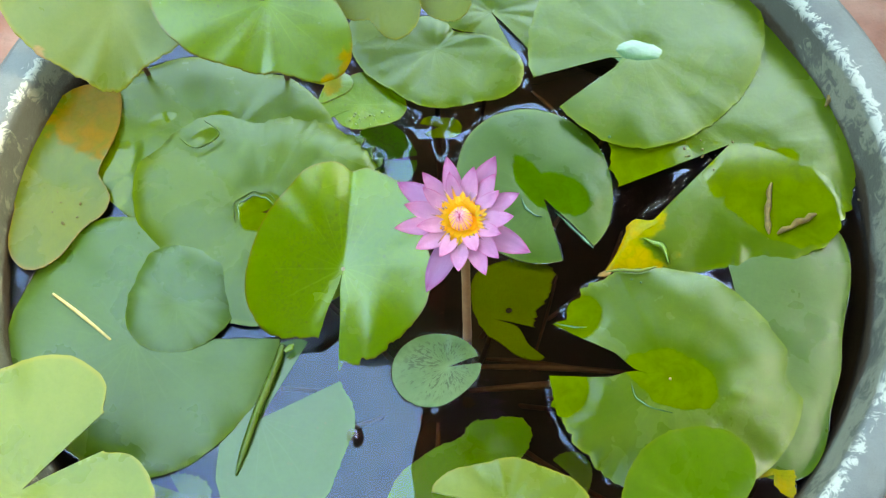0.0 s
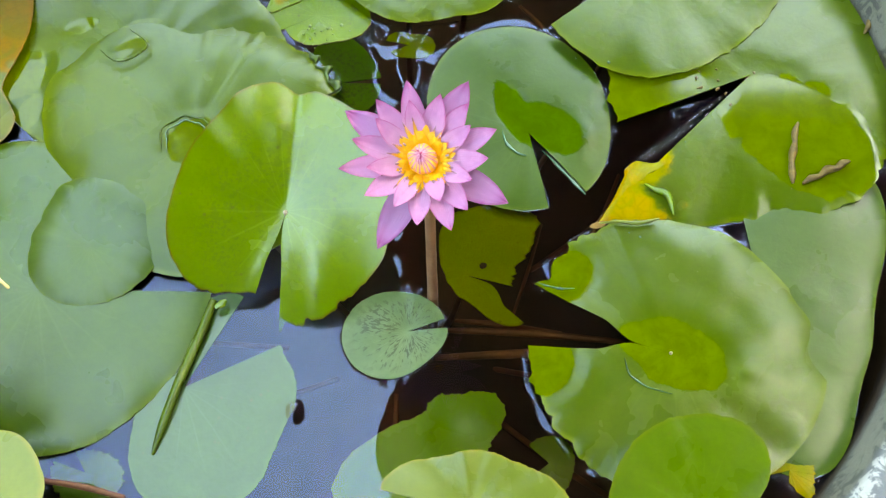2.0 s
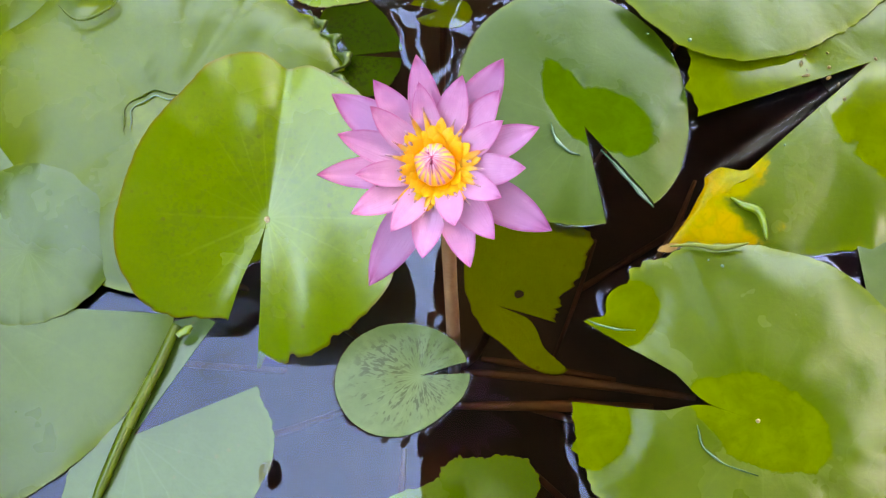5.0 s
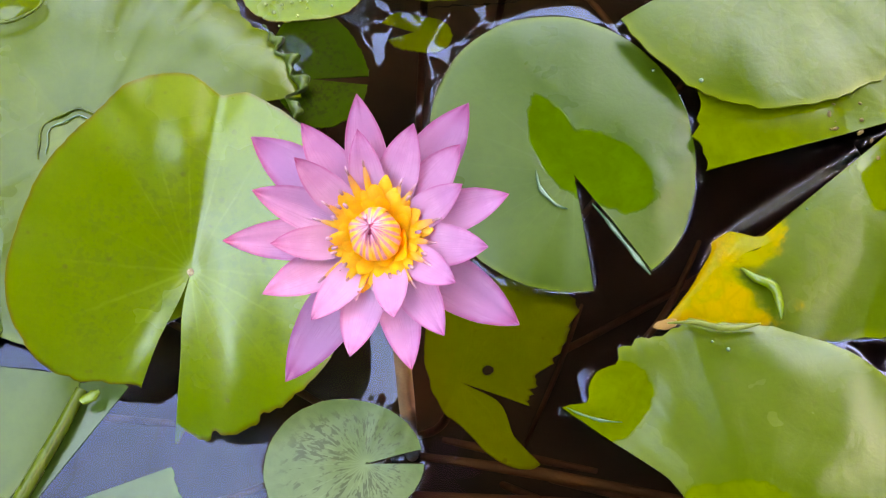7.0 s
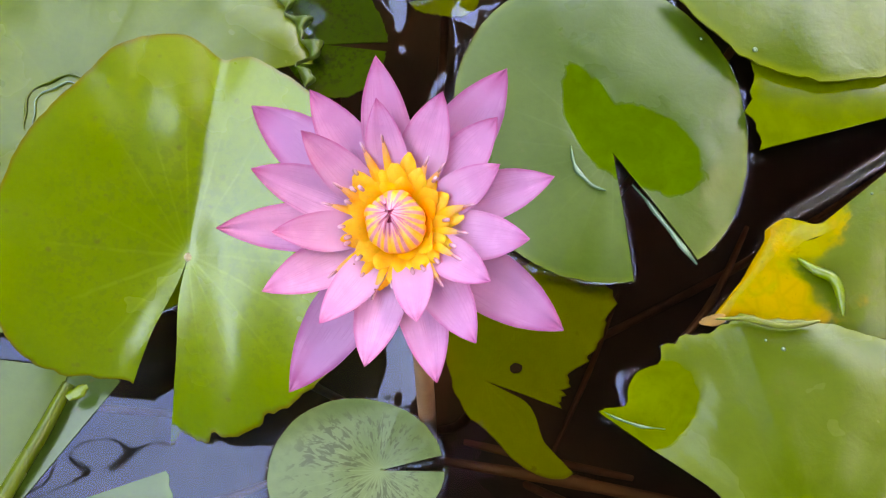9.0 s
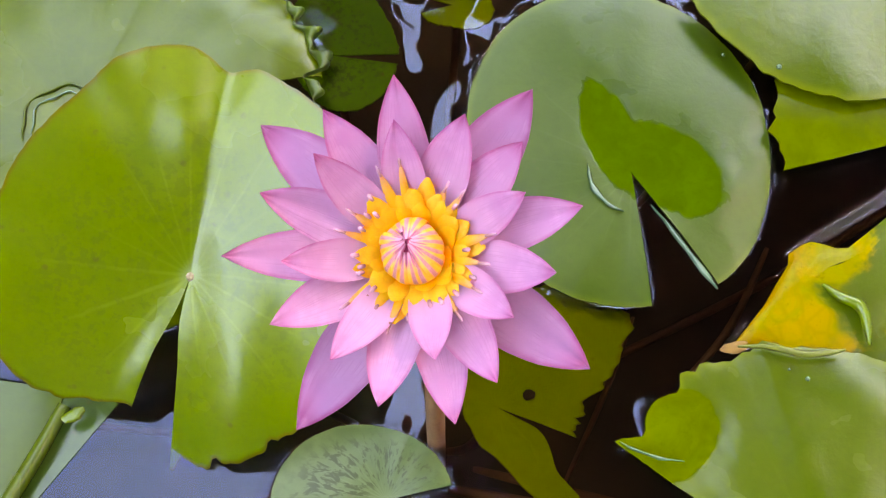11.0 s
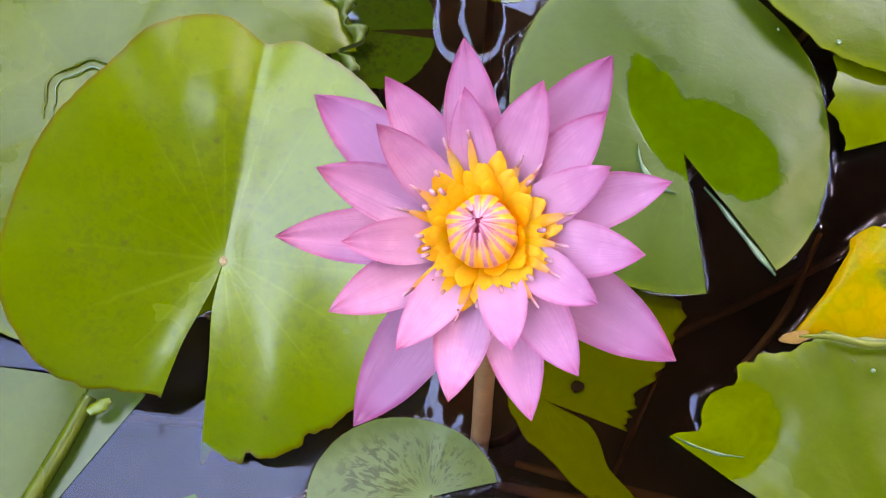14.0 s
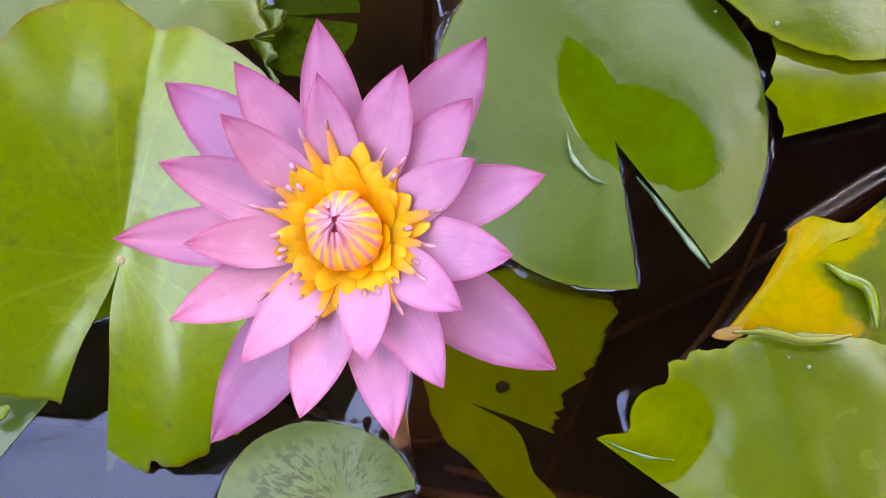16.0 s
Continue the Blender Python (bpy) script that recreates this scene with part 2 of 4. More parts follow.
def water_material(tint=(0.94, 0.86, 0.60), rough=0.015):
    m, nt, bsdf = material("water")
    nt.nodes.remove(bsdf)
    fres = nt.nodes.new("ShaderNodeFresnel")
    fres.inputs["IOR"].default_value = 1.76
    clear = nt.nodes.new("ShaderNodeBsdfTransparent")
    clear.inputs["Color"].default_value = (*tint, 1)
    gloss = nt.nodes.new("ShaderNodeBsdfGlossy")
    gloss.inputs["Roughness"].default_value = rough
    gloss.inputs["Color"].default_value = (0.39, 0.445, 0.62, 1)
    tc = nt.nodes.new("ShaderNodeTexCoord")
    swell = bump(nt, noise_tex(nt, tc.outputs["Object"], 22, 1.0, 0.4), 1.0, 0.0006)
    nt.links.new(swell, gloss.inputs["Normal"])
    sh = nt.nodes.new("ShaderNodeMixShader")
    nt.links.new(fres.outputs[0], sh.inputs[0])
    nt.links.new(clear.outputs[0], sh.inputs[1])
    nt.links.new(gloss.outputs[0], sh.inputs[2])
    nt.links.new(sh.outputs[0], nt.nodes["Material Output"].inputs["Surface"])
    return m


GREEN = leaf_material("pad_green", (0.044, 0.077, 0.0010), (0.067, 0.100, 0.0018), (0.100, 0.130, 0.002), rough=0.24, sheen=1.43)
COOL = leaf_material("pad_cool_green", (0.030, 0.064, 0.0035), (0.046, 0.084, 0.0055), (0.075, 0.110, 0.003), rough=0.29, sheen=1.50, soaked=(0.038, 0.082, 0.0015))
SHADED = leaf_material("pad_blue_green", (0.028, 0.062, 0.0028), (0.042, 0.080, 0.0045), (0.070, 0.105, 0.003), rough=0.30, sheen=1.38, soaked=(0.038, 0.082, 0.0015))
DEEP = leaf_material("pad_deep_green", (0.040, 0.125, 0.0010), (0.070, 0.185, 0.0016), (0.06, 0.15, 0.001), rough=0.4, sheen=1.2, specks=0.8, streaks=0.6, streak_count=0.0)
SPRING = leaf_material("leaf_yellow_green", (0.092, 0.160, 0.0003), (0.135, 0.205, 0.0006), (0.15, 0.085, 0.004), rough=0.22, sheen=1.62, streaks=0.20, streak_count=0.0, vein_mix=0.34, specks=0.6, through_light=0.22, rim_from=0.975)
LEAFY = leaf_material("leaf_fresh_green", (0.052, 0.100, 0.0005), (0.074, 0.124, 0.0008), (0.10, 0.125, 0.002), rough=0.3, sheen=1.28, vein_mix=0.15, through_light=0.18)
PALE = leaf_material("leaf_pale_green", (0.105, 0.135, 0.010), (0.15, 0.17, 0.022), (0.23, 0.19, 0.012), through_light=0.2, vein_mix=0.05, sheen=1.5, rough=0.3, wear=(0.36, 0.24, 0.09))
OLIVE = leaf_material("leaf_olive", (0.165, 0.225, 0.0012), (0.215, 0.265, 0.0018), (0.12, 0.12, 0.002), specks=0.5, rough=0.5, sheen=1.16, through_light=0.05)
SUNKEN = leaf_material("leaf_under_water", (0.13, 0.30, 0.002), (0.17, 0.36, 0.004), (0.2, 0.32, 0.004))
AWASH = leaf_material("pad_awash", (0.030, 0.068, 0.010), (0.042, 0.086, 0.015), (0.045, 0.09, 0.012), rough=0.16, sheen=1.58, specks=0.5)
AMBER = leaf_material("leaf_amber", (0.056, 0.076, 0.001), (0.095, 0.100, 0.0012), (0.16, 0.08, 0.008), wear=(0.155, 0.088, 0.002), sheen=1.4)
SPECKLED = leaf_material("pad_speckled", (0.050, 0.088, 0.024), (0.086, 0.128, 0.046), (0.075, 0.115, 0.030), veins=30, vein_mix=0.3, specks=0.3, streaks=0.9, streak_count=70.0, rough=0.33)
PETAL = petal_material("petal_pink", (0.69, 0.355, 0.56), (0.58, 0.22, 0.45), (0.50, 0.07, 0.24), margin=0.12, point=0.86)
SEPAL = petal_material("sepal_mauve", (0.54, 0.25, 0.45), (0.45, 0.15, 0.36), (0.33, 0.02, 0.14), margin=0.17, point=0.80)
STAMEN = graded_material("stamen_yellow", (0.97, 0.355, 0.010), (0.97, 0.435, 0.022), 0.1, 0.8, glow_through=0.28)
SPIKE = graded_material("stamen_tipped", (0.95, 0.43, 0.010), (0.72, 0.30, 0.14), 0.55, 0.98, glow_through=0.4)
ANTHER = graded_material("anther_tip", (0.28, 0.08, 0.07), (0.50, 0.23, 0.32), 0.0, 0.8)
STRIPE = striped_material()
HEART = graded_material("carpel_heart", (0.42, 0.02, 0.10), (0.46, 0.05, 0.16), 0.3, 0.9)
HUB = plain_material("leaf_hub", (0.26, 0.15, 0.06), (0.46, 0.38, 0.22), 900, 0.5)
STALK = plain_material("stalk_brown", (0.20, 0.075, 0.036), (0.29, 0.125, 0.060), 60, 0.4)
ROOTSTALK = plain_material("underwater_stalk", (0.070, 0.021, 0.006), (0.15, 0.046, 0.014), 40, 0.7)
MUD = plain_material("pond_mud", (0.016, 0.007, 0.003), (0.062, 0.023, 0.008), 14, 0.9)
AMBERTIP = plain_material("withered_tip", (0.15, 0.060, 0.002), (0.22, 0.105, 0.004), 200, 0.6)
STRAW = plain_material("dry_straw", (0.46, 0.30, 0.09), (0.62, 0.45, 0.18), 120, 0.5)
FROTH = plain_material("froth", (0.20, 0.26, 0.07), (0.28, 0.34, 0.12), 300, 0.15, 0.05)
LITTER = plain_material("dead_leaf", (0.075, 0.042, 0.007), (0.18, 0.105, 0.018), 150, 0.7)
# dark so that leaves facing the added walls reflect little light
DARKWALL = plain_material("dark_wall_unseen", (0.035, 0.030, 0.024), (0.065, 0.056, 0.045), 3, 0.85)
ROOF = plain_material("roof_underside", (0.09, 0.028, 0.016), (0.13, 0.045, 0.027), 4, 0.8)
# pale plaster on the added walls, bouncing light towards the tub
WALL = plain_material("plain_wall_unseen", (0.62, 0.59, 0.54), (0.74, 0.71, 0.65), 3, 0.85)
PAVING = plain_material("red_ground", (0.20, 0.075, 0.055), (0.33, 0.19, 0.16), 9, 0.9, 0.4, 0.004)
CABLE = plain_material("black_cable", (0.012, 0.012, 0.013), (0.02, 0.02, 0.022), 40, 0.5)
EAVE = plain_material("red_eave_board", (0.34, 0.07, 0.035), (0.42, 0.11, 0.05), 6, 0.7)
WATER = water_material()


def film_material():
    """A skin of water with air under it on a waxy leaf: silvery, barely rough."""
    m, nt, bsdf = material("silvery_water_film")
    tc = nt.nodes.new("ShaderNodeTexCoord")
    n1, n2 = noise_tex(nt, tc.outputs["Object"], 90, 4, 0.6), noise_tex(nt, tc.outputs["Object"], 500, 3, 0.6)
    # paler than the pads, so part of the silvery sheen is base colour
    nt.links.new(mix(nt, ramp(nt, n1, 0.35, 0.65), (0.05, 0.115, 0.05), (0.075, 0.145, 0.07)), bsdf.inputs["Base Color"])
    bsdf.inputs["IOR"].default_value, bsdf.inputs["Roughness"].default_value = 1.65, 0.12
    nt.links.new(bump(nt, math_node(nt, "ADD", n1, math_node(nt, "MULTIPLY", n2, 0.3)), 0.3, 0.0008), bsdf.inputs["Normal"])
    return m


FILM = film_material()


def tub_material():
    m, nt, bsdf = material("weathered_tub")
    tc = nt.nodes.new("ShaderNodeTexCoord")
    obj = tc.outputs["Object"]
    sep = nt.nodes.new("ShaderNodeSeparateXYZ")
    nt.links.new(obj, sep.inputs[0])
    n1, n2, n3 = noise_tex(nt, obj, 9, 6, 0.65), noise_tex(nt, obj, 60, 6, 0.7, 1.5), noise_tex(nt, obj, 300, 4, 0.7)
    flat = nt.nodes.new("ShaderNodeCombineXYZ")
    nt.links.new(sep.outputs["X"], flat.inputs[0])
    nt.links.new(sep.outputs["Y"], flat.inputs[1])
    size = nt.nodes.new("ShaderNodeVectorMath")
    size.operation = "LENGTH"
    nt.links.new(flat.outputs[0], size.inputs[0])
    r, z = size.outputs["Value"], sep.outputs["Z"]
    col = mix(nt, ramp(nt, n1, 0.35, 0.65), (0.070, 0.073, 0.078), (0.115, 0.117, 0.120))
    wall = ramp(nt, z, 0.034, 0.043, 1.0, 0.0)
    col = mix(nt, math_node(nt, "MULTIPLY", wall, 0.8), col, (0.058, 0.054, 0.041))
    lip = math_node(nt, "MULTIPLY", ramp(nt, r, 0.356, 0.362), ramp(nt, r, 0.364, 0.376, 1.0, 0.0))
    scraped = ramp(nt, math_node(nt, "ADD", n2, math_node(nt, "MULTIPLY", lip, 0.22)), 0.66, 0.74)
    col = mix(nt, math_node(nt, "MULTIPLY", scraped, ramp(nt, z, 0.03, 0.042)), col, (0.30, 0.29, 0.26))
    crust = math_node(nt, "MULTIPLY", ramp(nt, math_node(nt, "ADD", n1, math_node(nt, "MULTIPLY", n2, 0.6)), 0.80, 0.88), math_node(nt, "MULTIPLY", ramp(nt, z, 0.006, 0.012), wall))
    col = mix(nt, crust, col, (0.16, 0.15, 0.115))
    damp = ramp(nt, math_node(nt, "ADD", z, math_node(nt, "MULTIPLY", math_node(nt, "SUBTRACT", n1, 0.5), 0.05)), 0.006, 0.011, 1.0, 0.0)
    col = mix(nt, damp, col, (0.028, 0.016, 0.008))
    col = mix(nt, ramp(nt, n3, 0.5, 0.8, 0.0, 0.35), col, (0.09, 0.085, 0.075))
    nt.links.new(col, bsdf.inputs["Base Color"])
    bsdf.inputs["Roughness"].default_value = 0.55
    nt.links.new(bump(nt, math_node(nt, "ADD", n2, n3), 0.5, 0.0015), bsdf.inputs["Normal"])
    return m


TUB = tub_material()


# ---- mesh helpers ----
def smooth(mesh):
    mesh.polygons.foreach_set("use_smooth", [True] * len(mesh.polygons))
    return mesh


def part(name, data, mat, parent=None, label=""):
    """Links a mesh as one object under a thing or a part."""
    data.materials.append(mat) if not data.materials else None
    ob = new(name, data)
    if parent is not None:
        ob.parent = parent
    return tagged(ob, label)


def thing(name, where, label, category, group="", kind=""):
    ob = new(name)
    ob.empty_display_size = 0.02
    ob.location = where
    return tagged(ob, label, category, group, kind)


def sheet_mesh(name, top, uv, rows, cols, thick, wear=None, film=None):
    """A closed sheet from a grid of top points (rows x cols, 3), with a lower face thick below."""
    top = np.asarray(top, float)
    low = top.copy()
    low[:, :, 2] -= thick
    verts = np.concatenate([top.reshape(-1, 3), low.reshape(-1, 3)])
    n = rows * cols
    faces = []
    for i in range(rows - 1):
        for j in range(cols - 1):
            p, q, r, s = i * cols + j, i * cols + j + 1, (i + 1) * cols + j + 1, (i + 1) * cols + j
            faces.append((p, q, r, s))
            faces.append((n + s, n + r, n + q, n + p))
    for j in range(cols - 1):
        for i, flip in ((0, True), (rows - 1, False)):
            p, q = i * cols + j, i * cols + j + 1
            f = (p, q, n + q, n + p)
            faces.append(f if flip is False else f[::-1])
    closed = np.abs(top[:, 0] - top[:, -1]).max() < 1e-5
    for i in range(0 if closed else rows - 1):
        for j, flip in ((0, False), (cols - 1, True)):
            p, q = i * cols + j, (i + 1) * cols + j
            f = (p, q, n + q, n + p)
            faces.append(f if flip is False else f[::-1])
    mesh = bpy.data.meshes.new(name)
    mesh.from_pydata(verts.tolist(), [], faces)
    both = np.concatenate([np.asarray(uv, float).reshape(-1, 2)] * 2)
    layer = mesh.uv_layers.new(name="UVMap")
    idx = np.empty(len(mesh.loops), int)
    mesh.loops.foreach_get("vertex_index", idx)
    layer.data.foreach_set("uv", both[idx].ravel())
    for key, field in (("wear", wear), ("wet", film)):
        if field is not None:
            w = np.asarray(field, float).ravel()
            mesh.attributes.new(key, "FLOAT", "POINT").data.foreach_set("value", np.concatenate([w, w]))
    mesh.validate()
    bm = bmesh.new()
    bm.from_mesh(mesh)
    bmesh.ops.remove_doubles(bm, verts=bm.verts, dist=1e-6)
    bmesh.ops.recalc_face_normals(bm, faces=bm.faces)
    for e in bm.edges:
        if len(e.link_faces) == 2 and e.calc_face_angle(0.0) > 1.0:
            e.smooth = False
    bm.to_mesh(mesh)
    bm.free()
    return smooth(mesh)


def tube_mesh(name, points, radii, sides=10):
    """A round tube through points; UV y runs along it."""
    pts = [Vector(p) for p in points]
    dense = []
    for i in range(len(pts) - 1):
        p0, p1, p2, p3 = pts[max(i - 1, 0)], pts[i], pts[i + 1], pts[min(i + 2, len(pts) - 1)]
        for k in range(6):
            t = k / 6
            dense.append(0.5 * (2 * p1 + (p2 - p0) * t + (2 * p0 - 5 * p1 + 4 * p2 - p3) * t * t + (3 * p1 - p0 - 3 * p2 + p3) * t ** 3))
    dense.append(pts[-1])
    rr = [float(v) for v in np.interp(np.linspace(0, 1, len(dense)), np.linspace(0, 1, len(radii)), radii)]
    bm = bmesh.new()
    uvl = bm.loops.layers.uv.new("UVMap")
    rings = []
    for i, p in enumerate(dense):
        d = (dense[min(i + 1, len(dense) - 1)] - dense[max(i - 1, 0)]).normalized()
        side = d.cross(Vector((0.31, 0.17, 0.93)))
        side = side.normalized() if side.length > 1e-4 else Vector((1, 0, 0))
        up = side.cross(d)
        rings.append([bm.verts.new(p + rr[i] * (math.cos(2 * math.pi * k / sides) * side + math.sin(2 * math.pi * k / sides) * up)) for k in range(sides)])
    for i in range(len(rings) - 1):
        for k in range(sides):
            f = bm.faces.new((rings[i][k], rings[i][(k + 1) % sides], rings[i + 1][(k + 1) % sides], rings[i + 1][k]))
            for lp, (uu, vv) in zip(f.loops, ((k, i), (k + 1, i), (k + 1, i + 1), (k, i + 1))):
                lp[uvl].uv = (uu / sides, vv / (len(rings) - 1))
    bm.faces.new(rings[0][::-1])
    bm.faces.new(rings[-1])
    bmesh.ops.recalc_face_normals(bm, faces=bm.faces)
    mesh = bpy.data.meshes.new(name)
    bm.to_mesh(mesh)
    bm.free()
    return smooth(mesh)


FLOATING = []  # outlines that pull the water up at their edge


def edge_radius(edge, u, bumps, span, seed, teeth):
    r = sum(c * np.cos(k * np.pi * u) for k, c in enumerate(edge)) / 1000
    deg = span[0] + (span[1] - span[0]) * u
    for at_deg, extra, width in bumps:
        r = r + extra / 1000 * np.exp(-(((deg - at_deg + 180) % 360 - 180) / width) ** 2)
    rng = np.random.default_rng(seed)
    if isinstance(teeth, tuple):
        most, least, *spots = teeth
        teeth = least + most * np.minimum(1, sum(np.exp(-((u - c) / w) ** 2) for c, w in spots))
    for f in (17, 29, 47, 71):
        r = r + teeth * 0.35 * np.sin(f * u * np.pi * 2 + rng.uniform(0, 6.28)) * (17 / f) ** 0.5
    sc = np.abs(np.sin(u * np.pi * rng.integers(58, 72) + rng.uniform(0, 3)))
    where = 0.45 + 0.55 * np.sin(u * 11 + rng.uniform(0, 6.28)) * np.sin(u * 23 + rng.uniform(0, 6.28))
    return r + teeth * 0.9 * where * (sc - 0.6)


def blade_mesh(span, edge, gx=0.0, gy=0.0, cup=0.0, ruffle=0.0, fold=0.0, fold_dir=90.0, curl=0.0, crease=0.004, brim=0.006, teeth=0.0006, seed=1,
               bumps=(), worn=(), rings=30, sides=200, thick=0.0008, dimple=0.0015, swell=0.0021, wet=(), hills=(), flare=(), roll=0.0):
    """A lily blade round its hub at the origin. span: the degrees between the notch's two tips; edge: the waves of its outline in mm."""
    u = np.linspace(0, 1, sides)
    ang = np.radians(span[0] + (span[1] - span[0]) * u)
    rad = np.maximum(edge_radius(edge, u, bumps, span, seed, teeth), 0.002)
    if abs(span[1] - span[0]) > 359.9:
        rad = rad + (rad[0] - rad[-1]) * np.clip((u - 0.88) / 0.12, 0, 1) ** 2
    rng = np.random.default_rng(seed + 50)
    ph = rng.uniform(0, 6.28, 5)
    s = (np.arange(rings) / (rings - 1)) ** 0.8
    S, U = np.meshgrid(s, u, indexing="ij")
    A, R = ang[None, :] * np.ones_like(S), rad[None, :] * S
    for end, deg, r0, r1 in flare:
        near = np.exp(-np.abs(U - end) / 0.05)
        A = A + radians(deg) * near * (1 - np.clip((R - r0) / (r1 - r0), 0, 1) ** 2 * (3 - 2 * np.clip((R - r0) / (r1 - r0), 0, 1)))
    X, Y = R * np.cos(A), R * np.sin(A)
    Z = gx * X + gy * Y + cup * S ** 2.2 - dimple * np.exp(-(R / 0.012) ** 2)
    wave = np.sin(3 * A + ph[0]) + 0.7 * np.sin(5 * A + ph[1]) + 0.5 * np.sin(9 * A + ph[2]) + 0.35 * np.sin(15 * A + ph[3])
    Z = Z + ruffle * wave * S ** 2.5
    for f, amp in ((38, 1.0), (70, 0.5), (125, 0.2)):
        p1, p2, p3 = rng.uniform(0, 6.28, 3)
        Z = Z + swell * amp * np.sin(f * (X * math.cos(p3) + Y * math.sin(p3)) + p1) * np.cos(0.7 * f * (Y * math.cos(p3) - X * math.sin(p3)) + p2) * S
    Z = Z + 0.6 * swell * np.sin(13 * A + ph[4]) * S ** 2 * (1 - S)
    d = np.radians(fold_dir)
    across = -X * np.sin(d) + Y * np.cos(d)
    along = X * np.cos(d) + Y * np.sin(d)
    Z = Z + fold * np.sqrt(across ** 2 + crease ** 2) - curl * along ** 2
    Z = Z - roll * np.exp((R - rad[None, :]) / brim)
    for hx, hy, rx, ry, turn, rise in hills:
        c, q = math.cos(radians(turn)), math.sin(radians(turn))
        Z = Z + rise * np.exp(-(((X - hx) * c + (Y - hy) * q) / rx) ** 2 - ((-(X - hx) * q + (Y - hy) * c) / ry) ** 2)
    wear = np.zeros_like(S)
    for wx, wy, wr in worn:
        wear = np.maximum(wear, np.clip(1.0 - 0.5 * np.hypot(X - wx, Y - wy) / wr, 0, 1))
    film = np.zeros_like(S)
    for px, py, rx, ry, turn, _ in wet:
        c, q = math.cos(radians(turn)), math.sin(radians(turn))
        a, b = (X - px) * c + (Y - py) * q, -(X - px) * q + (Y - py) * c
        film = np.maximum(film, np.clip(1.0 - 0.5 * np.hypot(a / rx, b / ry), 0, 1))
        pool = np.clip(1.0 - 0.5 * np.hypot(a / rx, b / ry), 0, 1)
        if (pool > 0.5).any():
            w = np.clip((pool - 0.28) / 0.26, 0, 1)
            w = w * w * (3 - 2 * w)
            Z = Z * (1 - w) + w * float(Z[pool > 0.5].mean())
    uv = np.stack([U * (span[1] - span[0]) / 360.0, S], -1)
    return sheet_mesh("blade", np.stack([X, Y, Z], -1), uv, rings, sides, thick, wear, film)


def lily_leaf(label, hub, span, edge, mat, stalk=True, floats=True, hub_dot=0.0, patches=(), group="lily pads", category="lily pad", name="lily_pad", **shape):
    ob = thing(name, hub, label, category, group)
    shape.setdefault("swell", 0.0021 * min(1.0, (edge[0] / 75) ** 2))
    if edge[0] < 30:
        shape.setdefault("dimple", 0.0002)
    if floats:
        shape.setdefault("roll", min(0.0030, 0.32 * hub[2]))
        shape.setdefault("brim", 0.0075)
    part("blade", blade_mesh(span, edge, wet=[(p[0] - hub[0], p[1] - hub[1], *p[2:]) for p in patches], **shape), mat, ob)
    if floats:
        FLOATING.append((hub, span, edge, shape.get("bumps", ()), shape.get("seed", 1), shape.get("teeth", 0.0006)))
    if hub_dot:
        part("hub", lathe("hub", [(0.0001, 0.0016), (0.45 * hub_dot, 0.0014), (0.8 * hub_dot, 0.0007), (hub_dot, -0.0012)], 18, 0, 0), HUB, ob, "pale knob where the stalk joins")
    if stalk:
        sx, sy = 0.034 - hub[0], 0.50 - hub[1]
        part("stalk", tube_mesh("stalk", [(0, 0, -0.0035), (0.04 * sx, 0.04 * sy, -0.04 - hub[2]), (0.3 * sx, 0.3 * sy, -0.14 - hub[2]), (0.9 * sx, 0.9 * sy, -0.25 - hub[2])], [0.0020, 0.0024, 0.0024, 0.0024], 8), ROOTSTALK, ob)
    return ob


def patch_mesh(px, py, rx, ry, turn, seed, z=0.0007, jag=0.07, dome=0.0003, thick=0.0005):
    sides, rings = 56, 5
    rng = np.random.default_rng(seed)
    ph, k = rng.uniform(0, 6.28, 6), (2, 3, 5, 8, 13, 19)
    a = np.linspace(0, 2 * np.pi, sides)
    r = 1 + sum(jag / (1 + 0.9 * i) * np.sin(kk * a + ph[i]) for i, kk in enumerate(k))
    s = np.linspace(0.0, 1, rings)
    S, A = np.meshgrid(s, a, indexing="ij")
    x, y = rx * r[None, :] * S * np.cos(A), ry * r[None, :] * S * np.sin(A)
    c, d = math.cos(radians(turn)), math.sin(radians(turn))
    Z = z + dome * (1 - S ** 4)
    return sheet_mesh("wet_patch", np.stack([px + c * x - d * y, py + d * x + c * y, Z], -1), np.stack([A / 6.283, S], -1), rings, sides, thick)


# ---- the tub, its ground, the eave above and the walls added round it ----
TX, TY, TR = 0.038, 0.5575, 0.349


def lathe(name, profile, sides, cx, cy):
    bm = bmesh.new()
    rings = []
    for r, z in profile:
        rings.append([bm.verts.new((cx + r * math.cos(2 * math.pi * k / sides), cy + r * math.sin(2 * math.pi * k / sides), z)) for k in range(sides)])
    for i in range(len(rings) - 1):
        for k in range(sides):
            bm.faces.new((rings[i][k], rings[i][(k + 1) % sides], rings[i + 1][(k + 1) % sides], rings[i + 1][k]))
    bmesh.ops.recalc_face_normals(bm, faces=bm.faces)
    mesh = bpy.data.meshes.new(name)
    bm.to_mesh(mesh)
    bm.free()
    return smooth(mesh)


